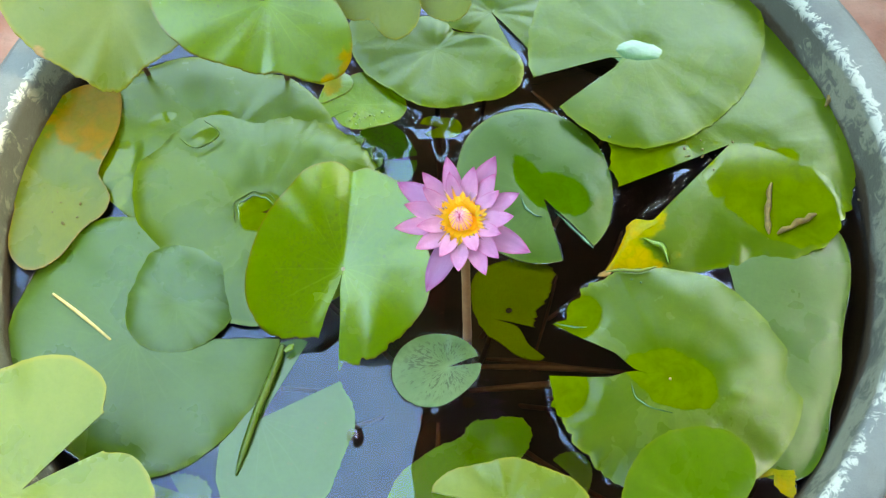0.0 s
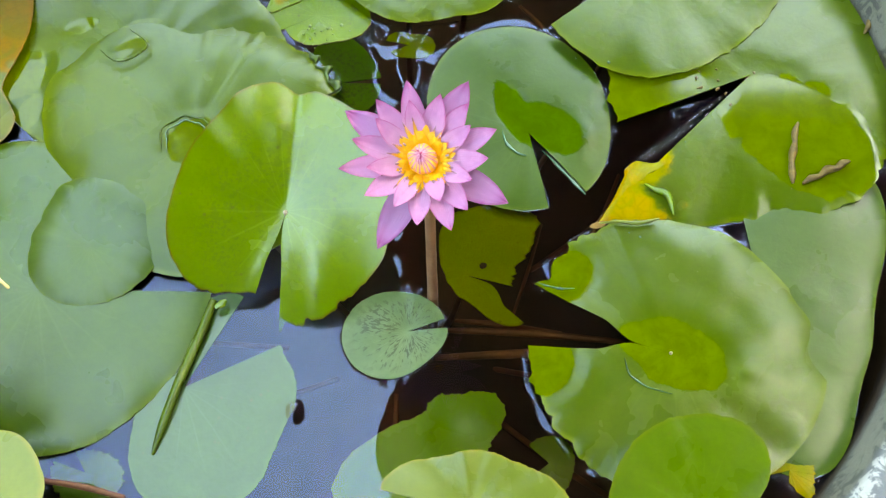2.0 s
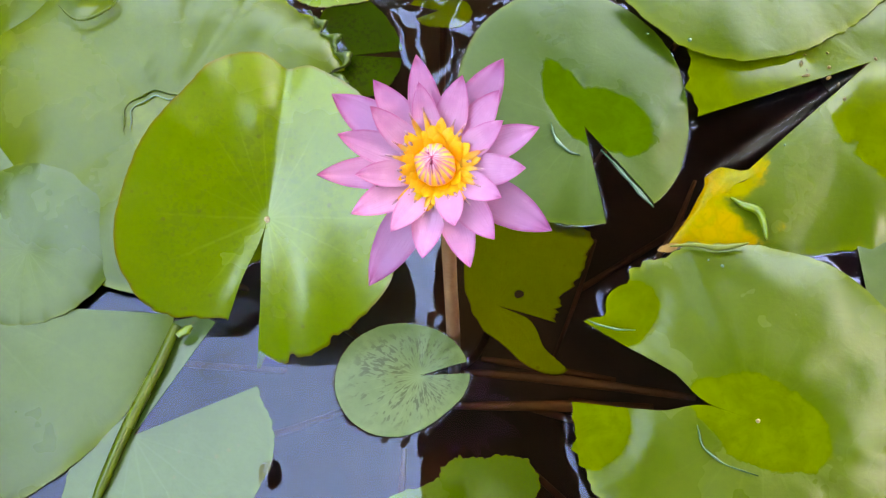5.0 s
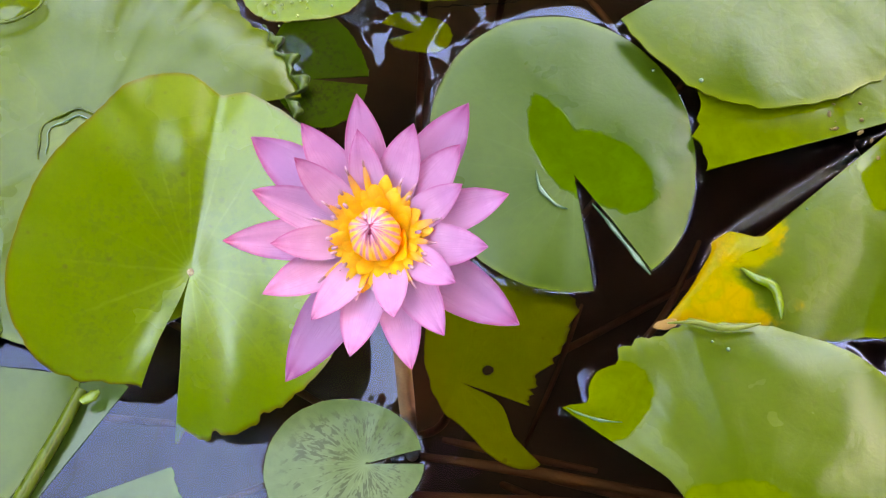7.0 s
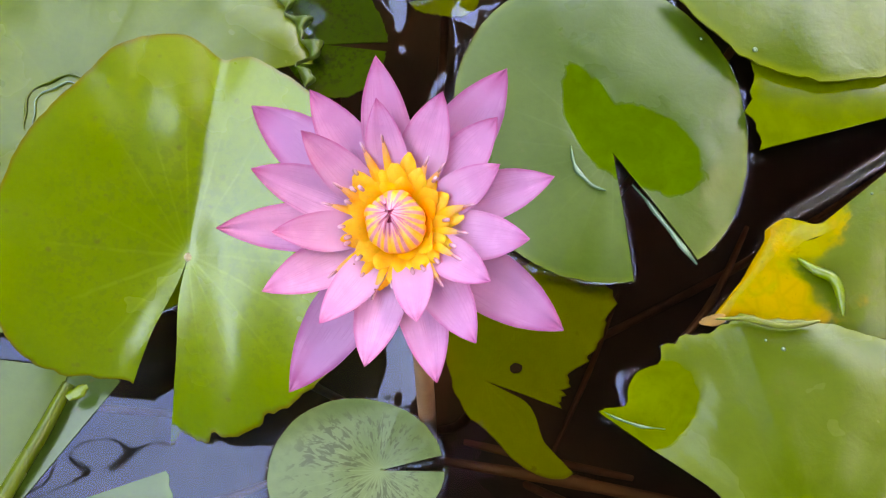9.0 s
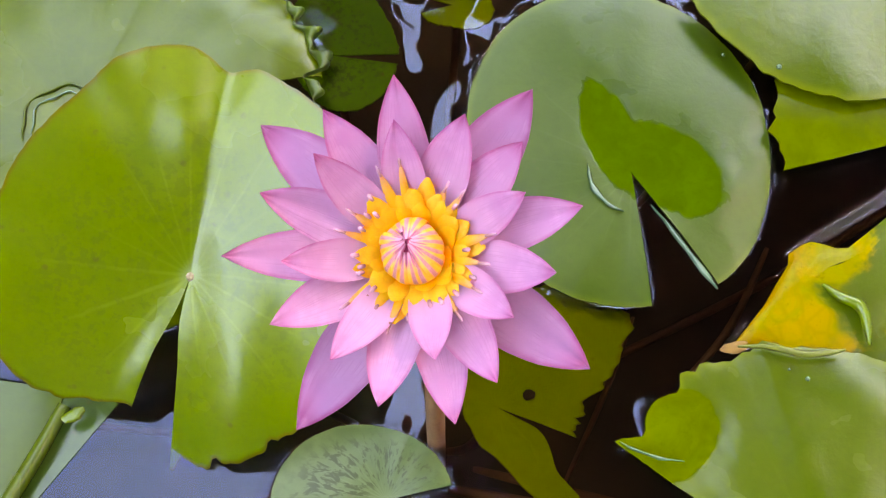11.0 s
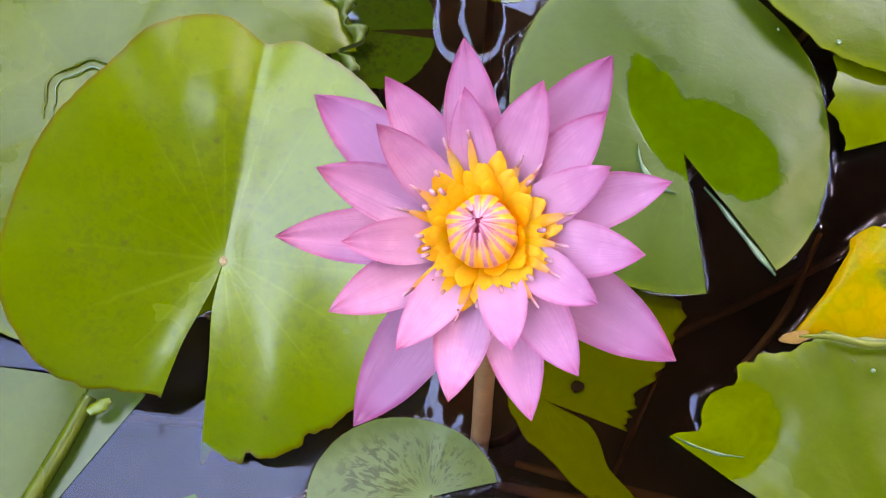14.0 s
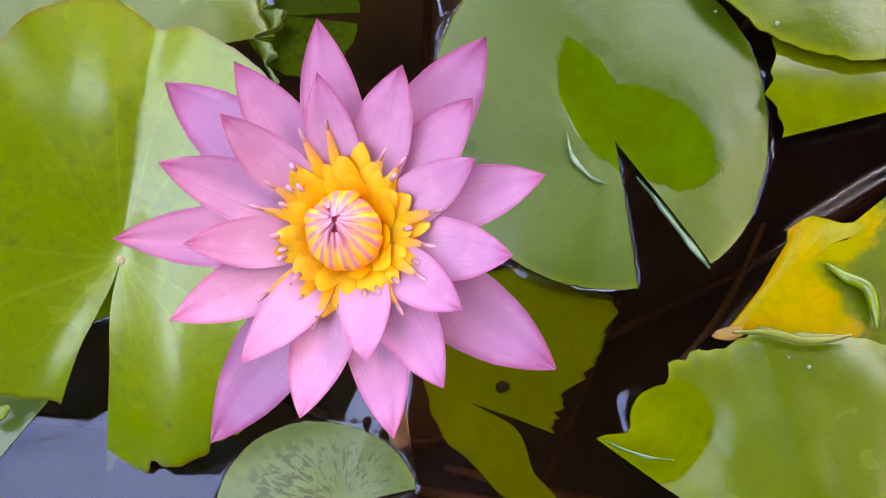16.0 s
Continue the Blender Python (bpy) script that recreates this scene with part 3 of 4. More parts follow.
GROUND = -0.34
INSIDE = [(0.02, -0.31), (TR - 0.06, -0.31), (TR - 0.02, -0.25), (TR, -0.02), (TR + 0.003, 0.006), (TR + 0.010, 0.036)]
LIP = [(TR + 0.010, 0.036), (TR + 0.0115, 0.041), (TR + 0.014, 0.044), (TR + 0.018, 0.045), (TR + 0.040, 0.045), (TR + 0.045, 0.043), (TR + 0.047, 0.037), (TR + 0.046, 0.008), (TR + 0.038, 0.002)]
OUTSIDE = [(TR + 0.038, 0.002), (TR + 0.030, -0.05), (TR - 0.02, -0.336), (0.02, GROUND)]
tub = thing("tub", (TX, TY, 0), "weathered grey cement tub with limescale on its rim", "tub")
part("inner_wall", lathe("inner_wall", INSIDE, 180, 0, 0), TUB, tub)
part("rim", lathe("rim", LIP, 180, 0, 0), TUB, tub, "chalky scraped rim")
part("outer_wall", lathe("outer_wall", OUTSIDE, 180, 0, 0), TUB, tub)
bed = part("mud", lathe("mud", [(0.001, -0.19), (0.15, -0.195), (TR - 0.008, -0.2), (TR - 0.03, -0.3), (0.001, -0.3)], 90, TX, TY), MUD)
tagged(bed, "dark brown mud on the bottom of the tub", "mud", kind="stuff")


def box_mesh(name, lo, hi, bevel=0.01):
    bm = bmesh.new()
    bmesh.ops.create_cube(bm, size=1.0)
    for v in bm.verts:
        v.co = [lo[i] + (v.co[i] + 0.5) * (hi[i] - lo[i]) for i in range(3)]
    bmesh.ops.bevel(bm, geom=bm.edges[:], offset=bevel, segments=2, affect="EDGES")
    mesh = bpy.data.meshes.new(name)
    bm.to_mesh(mesh)
    bm.free()
    return mesh


gm = bpy.data.meshes.new("ground")
gm.from_pydata([(-400, -400, GROUND), (400, -400, GROUND), (400, 400, GROUND), (-400, 400, GROUND)], [], [(0, 1, 2, 3)])
tagged(part("ground", gm, PAVING), "reddish brown earth and paving round the tub", "ground", kind="structure")
tagged(part("roof", box_mesh("roof", (-0.13, -9.0, 3.0), (0.95, 2.9, 3.12)), ROOF), "dark underside of a wide eave", "roof", kind="structure")
tagged(part("eave_board", box_mesh("eave_board", (-0.128, 0.2, 2.972), (-0.02, 2.4, 2.997), 0.004), EAVE), "reddish board along the edge of the eave", "eave board", kind="structure")
# unseen extension; its east edge is set to limit sheen on the right pads
tagged(part("roof_south", box_mesh("roof", (0.952, -9.0, 3.0), (1.90, 2.42, 3.12)), ROOF), "dark underside of a wide eave", "roof", kind="structure")
# unseen slab, added to block the direct sun from the tub
tagged(part("added_roof_east", box_mesh("roof", (2.4, -9.0, 3.0), (4.2, 4.9, 3.12)), ROOF), "unseen roof slab added to keep the sun off the tub", "roof", kind="structure")
# unseen slab, added so the gap between the far pads reflects dark
tagged(part("added_roof_north", box_mesh("roof", (-0.95, 2.1, 3.0), (-0.2, 3.4, 3.1)), ROOF), "unseen dark slab added so the far water mirrors dark", "roof", kind="structure")
# unseen, added: limits the open sky and bounces light from the east
tagged(part("added_wall_east", box_mesh("wall", (3.6, -9.0, GROUND), (3.85, 6.0, 3.0)), WALL), "unseen plain wall added to close the east side and bounce light", "wall", kind="structure")
# unseen, added: blocks low western sky so pad rims stay dark
tagged(part("added_wall_northwest", box_mesh("wall", (-1.95, 0.202, GROUND), (-1.75, 6.0, 2.2)), DARKWALL), "unseen dark wall added so the pads' left rims mirror dark", "wall", kind="structure")
# unseen, added: low, so the raised leaf's right half mirrors western sky
tagged(part("added_wall_west", box_mesh("wall", (-1.95, -9.0, GROUND), (-1.75, 0.2, 0.95)), WALL), "unseen low wall added, low enough for sky to show above", "wall", kind="structure")
# unseen, added: gives the raised leaf's left half something dark to mirror
tagged(part("added_wall_south", box_mesh("wall", (-1.75, -2.9, GROUND), (3.6, -2.6, 3.0)), DARKWALL), "unseen dark wall added to darken the raised leaf's reflection", "wall", kind="structure")
# unseen, added: closes the surroundings and limits the northern sky
tagged(part("added_wall_north", box_mesh("wall", (-1.75, 6.0, GROUND), (3.6, 6.2, 3.0)), WALL), "unseen plain wall added to close the north side", "wall", kind="structure")

CABLES = (([(-0.5, 2.15, 3.05), (-1.04, 1.12, 2.88), (-1.16, 0.83, 2.76), (-1.78, 0.30, 2.20)], 0.0048), ([(-0.3, 2.15, 3.05), (-0.91, 1.07, 2.95), (-0.93, 0.90, 2.80), (-1.78, 0.40, 2.20)], 0.0036))
for points, radius in CABLES:
    tagged(part("cable", tube_mesh("cable", points, [radius, radius], 8), CABLE), "thin black cable slung overhead from an added slab to a wall", "cable", "cables")

# ---- floating pads ----
FIRST_PAD = lily_leaf("large round green lily pad with a wet hollow at its hub", (-0.1051, 0.5658, 0.011), (-338.7, -13.9), (104.4, 7.4, -0.2, -11.4, -1.2, 5.0, 3.0, -2.1, 1.1, -1.3), GREEN,
          cup=-0.0065, ruffle=0.0012, teeth=(0.0026, 0.0004, (0.12, 0.16)), seed=3, patches=[(-0.104, 0.567, 0.021, 0.018, 20, 4), (-0.157, 0.646, 0.013, 0.009, 35, 7)])
lily_leaf("broad green lily pad half under its neighbour", (-0.1397, 0.6420, 0.0045), (-415.5, -133.8), (100.0, -13.5, 8.4, 6.1, -7.3, 0.1, -2.6, -0.1, -1.8, 0.1), GREEN,
          cup=-0.003, ruffle=0.0006, seed=5, patches=[(-0.235, 0.625, 0.022, 0.016, 60, 9), (-0.226, 0.596, 0.016, 0.009, 70, 9), (-0.196, 0.667, 0.012, 0.006, 20, 3), (-0.150, 0.668, 0.014, 0.004, 10, 3)])
lily_leaf("very large blue-green lily pad with pale veins", (-0.2004, 0.4579, 0.0062), (-324.4, -1.1), (105.3, -3.9, -0.2, -9.7, -8.1, -2.1, -2.1, -0.8, 2.7, 0.0), COOL,
          cup=-0.003, ruffle=0.0006, roll=0.0030, brim=0.012, seed=7)
lily_leaf("small green lily pad lying on a larger one", (-0.1685, 0.4872, 0.0098), (-142.0, 218.0), (47.0, -2.7, -5.7, 3.2, 0.3, 0.2, 0.9, -0.8, 0.4), COOL,
          cup=-0.001, ruffle=0.0004, seed=9, stalk=False)
DEEP_PAD = lily_leaf("round deep green lily pad with a water film", (0.1284, 0.5717, 0.0042), (-50.3, 281.3), (69.8, 0.1, -16.0, -2.1, 5.5, 1.6, -1.0, 0.7, 0.0, -0.1), SHADED,
          cup=-0.0025, ruffle=0.0004, swell=0.0010, teeth=0.0003, seed=13, patches=[(0.119, 0.589, 0.027, 0.011, -66, 6), (0.145, 0.576, 0.025, 0.018, -38, 6)])
PUDDLE_PAD = lily_leaf("large green lily pad with a silvery puddle", (0.2228, 0.7119, 0.0125), (-143.7, 193.8), (107.7, -6.8, -11.5, 9.5, 2.4, -3.5, -2.0, -0.3, -0.7, -1.2, 0.1, -0.2), GREEN,
          cup=-0.0012, roll=0.0006, flare=[(0, -11.0, 0.016, 0.030), (1, 11.0, 0.016, 0.030)], swell=0.0010, ruffle=0.0005, teeth=0.0012, seed=15)
TORN_PAD = lily_leaf("wide green lily pad with a yellowed torn lobe", (0.2873, 0.6137, 0.008), (-142.7, 200.4), (120.3, 1.5, -7.2, 18.6, 1.3, -3.4, 5.4, 3.2, 2.9, 1.2, 0.0, 0.4, 0.1, -1.4), GREEN,
          cup=-0.004, ruffle=0.0008, swell=0.0010, teeth=0.0030, seed=17, bumps=[(-142.7, -25, 4.2), (-135.5, 20, 1.3), (-129, 20, 5)], hills=[(-0.088, -0.125, 0.040, 0.030, 0, -0.0045)], flare=[(0, 6.4, 0.098, 0.110)], worn=[(-0.110, -0.104, 0.0375), (-0.080, -0.074, 0.014), (-0.068, -0.063, 0.009)], patches=[(0.318, 0.566, 0.060, 0.039, -42, 12), (0.212, 0.600, 0.050, 0.026, 8, 33)])
HUB_PAD = lily_leaf("large rounded green lily pad with a wet hub", (0.2117, 0.4071, 0.009), (-184.7, 149.0), (94.3, -4.1, -1.6, -0.8, 2.4, -0.1, -0.9, 0.4, 0.5, 0.1, -0.1, 0.8, -0.4), GREEN,
          cup=-0.003, roll=0.0016, flare=[(0, -13.0, 0.020, 0.048), (1, 13.0, 0.020, 0.048)], hub_dot=0.0012, ruffle=0.0009, teeth=(0.0034, 0.0003, (0.10, 0.09), (0.92, 0.08)), seed=19, bumps=[(143, -8, 3.2), (130, -5.5, 3), (117, -2, 5)], hills=[(0.046, -0.013, 0.024, 0.0050, -13, 0.0010)], patches=[(0.214, 0.4075, 0.034, 0.022, -25, 8), (0.147, 0.463, 0.022, 0.017, 40, 18), (0.130, 0.402, 0.021, 0.020, -20, 28)])
lily_leaf("green lily pad pressed against the tub wall", (0.2772, 0.4217, 0.004), (-112.0, 94.0), (91.4, -18.4, 19.3, 4.7, -14.3, 7.5, -10.7, 2.5, -1.6), COOL,
          cup=-0.0025, ruffle=0.0003, swell=0.0009, teeth=0.0003, seed=21)
lily_leaf("small round speckled grey-green lily pad", (0.0443, 0.4273, 0.002), (18.8, 363.6), (31.2, 0.4, -9.6, 0.0, 3.3, -0.4, 0.2, -0.2), SPECKLED,
          ruffle=0.0003, teeth=0.0002, swell=0.0005, seed=23, thick=0.0006)
lily_leaf("deep green lily pad near the far rim", (0.0431, 0.7269, 0.008), (145.5, 455.4), (59.8, 17.2, -10.0, 11.1, 7.4, -6.0, 5.1, 0.5, -1.9, 0.0, 1.0), GREEN,
          cup=0.002, ruffle=0.001, flare=[(0, -25.0, 0.034, 0.056), (1, 25.0, 0.034, 0.056)], seed=25)
lily_leaf("green lily pad under its neighbours", (0.0955, 0.7692, 0.003), (-414.7, -69.8), (46.8, 2.1, 0.4, -6.2, 4.3, -4.0, 6.9, -2.2, 5.7), GREEN, ruffle=0.0006, seed=27)
lily_leaf("small yellow lily leaf among the pads", (-0.0552, 0.6960, 0.003), (-110.7, 162.2), (18.8, 0.7, -1.3, -3.1, 3.0, 1.0), SPRING, worn=[(0.005, 0.005, 0.012)], seed=29, stalk=False)
lily_leaf("scrap of yellowing lily leaf", (0.2792, 0.3326, 0.002), (-459.5, -168.3), (14.5, -2.0, -2.6, -1.7, 0.3, -1.1), SPRING, worn=[(0, 0, 0.05)], teeth=0.0014, bumps=[(-58, 9, 22), (-150, -5, 30), (40, -4, 25)], seed=31, stalk=False)

# ---- leaves under the surface ----
sunken = dict(floats=False, group="sunken leaves")
mid = lily_leaf("olive lily leaf half sunken beside the flower stem", (0.0816, 0.4685, -0.0028), (-374.5, -41.6), (32.6, 15.4, 9.7, -13.4, -4.8, -8.1, -0.4, -3.5, 0.9, -0.6, 2.4, 1.0, 1.6), OLIVE,
                gx=-0.13, gy=-0.06, flare=[(1, 20.0, 0.016, 0.036)], teeth=(0.0036, 0.0002, (0.12, 0.15)), seed=33, ruffle=0.0004, swell=0.0002, **sunken)
spot = part("blemish", patch_mesh(0.0125, 0.0060, 0.0024, 0.0022, 0, 3, z=-0.0008), MUD, mid, "dark round blemish")
lily_leaf("sunken green lily leaf seen through the water", (0.0719, 0.3645, -0.0200), (-526.5, -166.4), (35.1, 8.3, 6.7, 3.1, 5.1, -4.8, 0.1, -0.6, 1.6, -2.7, 0.5, -0.4, 0.1), SUNKEN, seed=35, bumps=[(209, 34, 20)], teeth=0.0015, swell=0.0002, stalk=False, **sunken)
lily_leaf("torn green leaf under water beside a twig", (-0.160, 0.340, -0.0100), (-200.0, 120.0), (20.0, 2.5, -3.0, 2.0, 1.5, -1.0), SUNKEN, seed=38, teeth=0.0015, swell=0.0002, stalk=False, **sunken)
lily_leaf("small olive leaf under the water", (0.0444, 0.6526, -0.006), (-156.0, 166.8), (14.2, 0.1, -1.4, -2.2, 3.2, 0.5), OLIVE, seed=36, stalk=False, **sunken)
lily_leaf("scrap of green leaf just under water", (0.1323, 0.3414, -0.008), (-144.0, 137.4), (19.1, 3.4, 2.7, 1.4, -0.4, -0.3), SPRING, seed=37, stalk=False, **sunken)
lily_leaf("yellow-green lily leaf awash with bubbles", (-0.0233, 0.6744, 0.0008), (-495.0, -175.8), (32.1, -3.8, -2.0, -3.6, 1.8, 1.2, 2.9, -2.5), SPRING, seed=39, swell=0.0004, dimple=0.0, flare=[(0, -20.0, 0.05, 0.06), (1, 20.0, 0.05, 0.06)], **sunken)
lily_leaf("dark green notched leaf lying awash", (-0.0061, 0.6178, -0.0014), (7.3, 357.6), (28.2, 3.9, 5.4, -4.7, -3.3, -0.5, -0.6, 1.3, 0.8), DEEP, seed=41, stalk=False, swell=0.0002, **sunken)
lily_leaf("pale blue-green lily pad lying flat on the water", (-0.0996, 0.3915, 0.0005), (-299.7, 24.6), (54.2, -21.5, 8.6, 18.9, 1.5, 0.7, 4.6, 2.0, 0.6, 0.7, 0.2, 0.8, -1.2, 0.5), AWASH,
          seed=11, teeth=0.0008, swell=0.0001, dimple=0.0, floats=False)

# ---- leaves held above the water ----
high = dict(floats=False, group="raised leaves", name="lily_leaf", category="lily leaf")
lily_leaf("glossy yellow-green lily leaf standing above the water", (-0.0318, 0.4915, 0.0495), (-99.5, 241.8), (64.4, -1.1, -0.8, -2.4, -1.9, 1.5, -4.0, 3.6, -2.3, 2.0, -0.9, 1.0, -1.5, -0.1, -0.4, -0.1), SPRING,
          hub_dot=0.0024, gy=0.85, fold=0.30, crease=0.0015, fold_dir=79, curl=2.5, swell=0.0003, ruffle=0.0010, teeth=(0.0026, 0.0003, (0.06, 0.09), (0.93, 0.03)), bumps=[(80, -3.5, 6), (-99.5, 5, 3), (150, -2.0, 40)], thick=0.00025, flare=[(0, -6.0, 0.004, 0.030), (1, 6.0, 0.004, 0.030)], seed=43,
          hills=[(0.000, 0.038, 0.012, 0.017, 6, 0.0034), (0.021, 0.042, 0.012, 0.014, 0, 0.0012), (-0.014, -0.030, 0.007, 0.024, -33, 0.0036), (0.018, -0.040, 0.019, 0.036, 8, 0.0100)], rings=26, sides=200, **high)
lily_leaf("pale green lily leaf arched over the rim", (-0.2166, 0.7193, 0.1000), (171.2, 516.1), (54.1, 10.4, 8.7, 2.7, 14.5, -4.7, 5.5, -1.1, 5.2, 0.6), PALE, gy=1.0, ruffle=0.0010, swell=0.0012, teeth=0.0012, worn=[(-0.068, -0.032, 0.006), (-0.053, -0.044, 0.005), (-0.026, -0.053, 0.004)], seed=45, **high)
lily_leaf("yellowing green lily leaf raised over the pads", (-0.0905, 0.7080, 0.1050), (174.4, 513.2), (49.5, 15.2, -0.3, 2.1, 17.1, 4.5, 3.6, -5.0, 6.0, 1.4), SPRING, gy=1.0, ruffle=0.0010, swell=0.0012, worn=[(0.068, -0.046, 0.014), (0.045, -0.050, 0.006)], seed=47, **high)
lily_leaf("pale narrow lily leaf raised near the rim", (-0.0010, 0.7225, 0.0850), (175.2, 474.9), (27.4, -0.4, -2.2, 5.0, 6.4, 1.9, 1.6, 1.0), PALE, gy=0.9, ruffle=0.0005, swell=0.0006, seed=49, stalk=False, **high)
lily_leaf("small green lily leaf raised near the rim", (0.0551, 0.7349, 0.0700), (176.5, 474.8), (19.6, 0.5, 0.2, 1.8, 1.6, -0.1, 0.3), PALE, gy=0.8, seed=51, stalk=False, **high)
lily_leaf("olive and orange lily leaf against the tub wall", (-0.2818, 0.6010, 0.0070), (66.0, 426.0), (55.8, 7.2, 7.5, 16.8, 17.3, -0.6, 2.9, 2.9, 5.2, -5.3, -0.7, 0.9), AMBER, seed=53, worn=[(0.035, 0.075, 0.045)], **high)
lily_leaf("pale yellow-green lily leaf with a deep notch", (-0.2460, 0.3238, 0.072), (45.1, 385.6), (75.0, 7.6, 18.1, -7.4, -2.2, 3.3, -4.9, 3.0, -1.1, 1.3, -1.6, -0.5, -1.7), PALE, fold=0.12, fold_dir=30, bumps=[(45.1, -16, 7), (25.6, -16, 7)], ruffle=0.001, seed=55, stalk=False, **high)
lily_leaf("bright green lily leaf raised over a pad", (0.2157, 0.3019, 0.035), (-182.1, 151.9), (43.2, -9.0, 10.4, 4.3, -5.5, 1.4, 3.6, -1.3, -2.1), LEAFY, gy=0.12, ruffle=0.0006, swell=0.0006, flare=[(1, 26.0, 0.080, 0.090)], seed=57, **high)
lily_leaf("yellow-green lily leaf arched above the water", (0.0816, 0.2959, 0.080), (-163.8, 165.8), (41.2, 0.4, -2.3, -1.3, 9.7, 1.4, 1.0, -0.4, 2.6), PALE, ruffle=0.0006, swell=0.0006, seed=59, **high)


# ---- the flower ----
def petal_mesh(reach, height, width, lift=0.35, cup=0.28, seed=1, rows=18, cols=9, thick=0.0005, foot=0.004):
    """A petal along +x from its foot to its tip: lance-shaped, hollowed, rising to its height."""
    rng = np.random.default_rng(seed)
    s = np.linspace(0, 1, rows)
    c = np.linspace(-1, 1, cols)
    S, Cc = np.meshgrid(s, c, indexing="ij")
    prof = np.interp(s, [0, 0.15, 0.35, 0.55, 0.75, 0.9, 0.97, 1.0], [0.42, 0.66, 0.93, 1.0, 0.78, 0.40, 0.15, 0.015])
    prof = np.convolve(np.pad(prof, 1, mode="edge"), [0.2, 0.6, 0.2], mode="valid")
    prof[-1] = 0.012
    x = foot + (reach - foot) * S
    bow = 2 * S * (1 - S) * lift + S ** 2
    half = width / 2 * prof[:, None]
    y = half * Cc + rng.uniform(-0.05, 0.05) * width * np.sin(np.pi * S)
    z = height * bow + cup * half * (Cc ** 2 - 0.35) * (1 - 0.55 * S) + 0.00025 * np.sin(7 * Cc + rng.uniform(0, 6)) * S
    z = z + 0.02 * width * rng.uniform(-1, 1) * Cc * np.sin(np.pi * S) - 0.00035 * np.exp(-(Cc / 0.22) ** 2) * np.sin(np.pi * S)
    z = z + 0.0005 * np.sin(rng.uniform(6, 10) * S + rng.uniform(0, 6)) * Cc * np.abs(Cc) * S
    return sheet_mesh("petal", np.stack([x, y, z], -1), np.stack([(Cc + 1) / 2, S], -1), rows, cols, thick)


BLOOM = Vector((0.0589, 0.4596, 0.1743))
up = Vector((-0.0563, -0.3415, 0.9382)).normalized()
ex = Vector((0, 1, 0)).cross(up).normalized()
ey = up.cross(ex)
flower = thing("water_lily", BLOOM, "open pink water lily with a golden heart on a brown stem", "flower")
flower.matrix_world = Matrix.Translation(BLOOM) @ Matrix((ex, ey, up)).transposed().to_4x4()

SEPALS = [(145, 49.2, 3.6), (59, 47.7, 3.4), (-29, 49.0, 4.4), (-120, 51.3, 2.5)]
OUTER = [(99, 40.1, 18.7), (126, 38.5, 15.4), (71, 33.2, 20.6), (48, 35.7, 16.2), (19, 40.6, 14.8), (-4, 33.8, 21.7), (-51, 35.6, 17.8), (-70, 40.1, 17.8),
         (-95, 34.9, 23.2), (-147, 34.5, 23.2), (-174, 42.1, 21.1), (163, 36.7, 18.3)]
INNER = [(100, 29.6, 20.3), (138, 30.1, 22.5), (30, 29.6, 21.5), (-27, 28.3, 21.9), (-69, 25.0, 25.6), (-119, 28.9, 25.7), (-171, 28.1, 22.2)]


def place(ob, deg, z=0.0, tilt=0.0):
    ob.matrix_local = pose(0, 0, z, 0, tilt, deg)
    return ob


for i, (deg, r, h) in enumerate(SEPALS):
    place(part("sepal", petal_mesh(r / 1000, h / 1000, 0.0165, 0.6, 0.25, 60 + i), SEPAL, flower, "mauve outer petal with dark pink edges"), deg)
for i, (deg, r, h) in enumerate(OUTER):
    place(part("petal", petal_mesh(r / 1000, h / 1000 - 0.001, 0.0128, 0.30, 0.30, 80 + i), PETAL, flower), deg, 0.001)
for i, (deg, r, h) in enumerate(INNER):
    place(part("petal", petal_mesh(r / 1000, h / 1000 - 0.002, 0.0105, 0.34, 0.32, 100 + i), PETAL, flower), deg, 0.002)


def stamen_mesh(reach, height, width, point=0.16, rows=9, cols=5, thick=0.0004):
    s = np.linspace(0, 1, rows)
    c = np.linspace(-1, 1, cols)
    S, Cc = np.meshgrid(s, c, indexing="ij")
    half = width / 2 * np.interp(S, [0, 0.3, 0.68, 0.88, 1.0], [0.8, 1.0, 0.92, 0.55, point])
    x = 0.004 + (reach - 0.004) * S
    z = height * (1.25 * S - 0.25 * S ** 2)
    return sheet_mesh("stamen", np.stack([x, half * Cc, z - 0.30 * half * Cc ** 2], -1), np.stack([(Cc + 1) / 2, S], -1), rows, cols, thick)


rng = random.Random(4)
RINGS = [(15, 0.0190, 0.0086, 0.0026, SPIKE), (16, 0.0158, 0.0072, 0.0054, STAMEN), (15, 0.0142, 0.0071, 0.0060, STAMEN), (14, 0.0124, 0.0068, 0.0064, STAMEN), (13, 0.0106, 0.0062, 0.0064, STAMEN)]
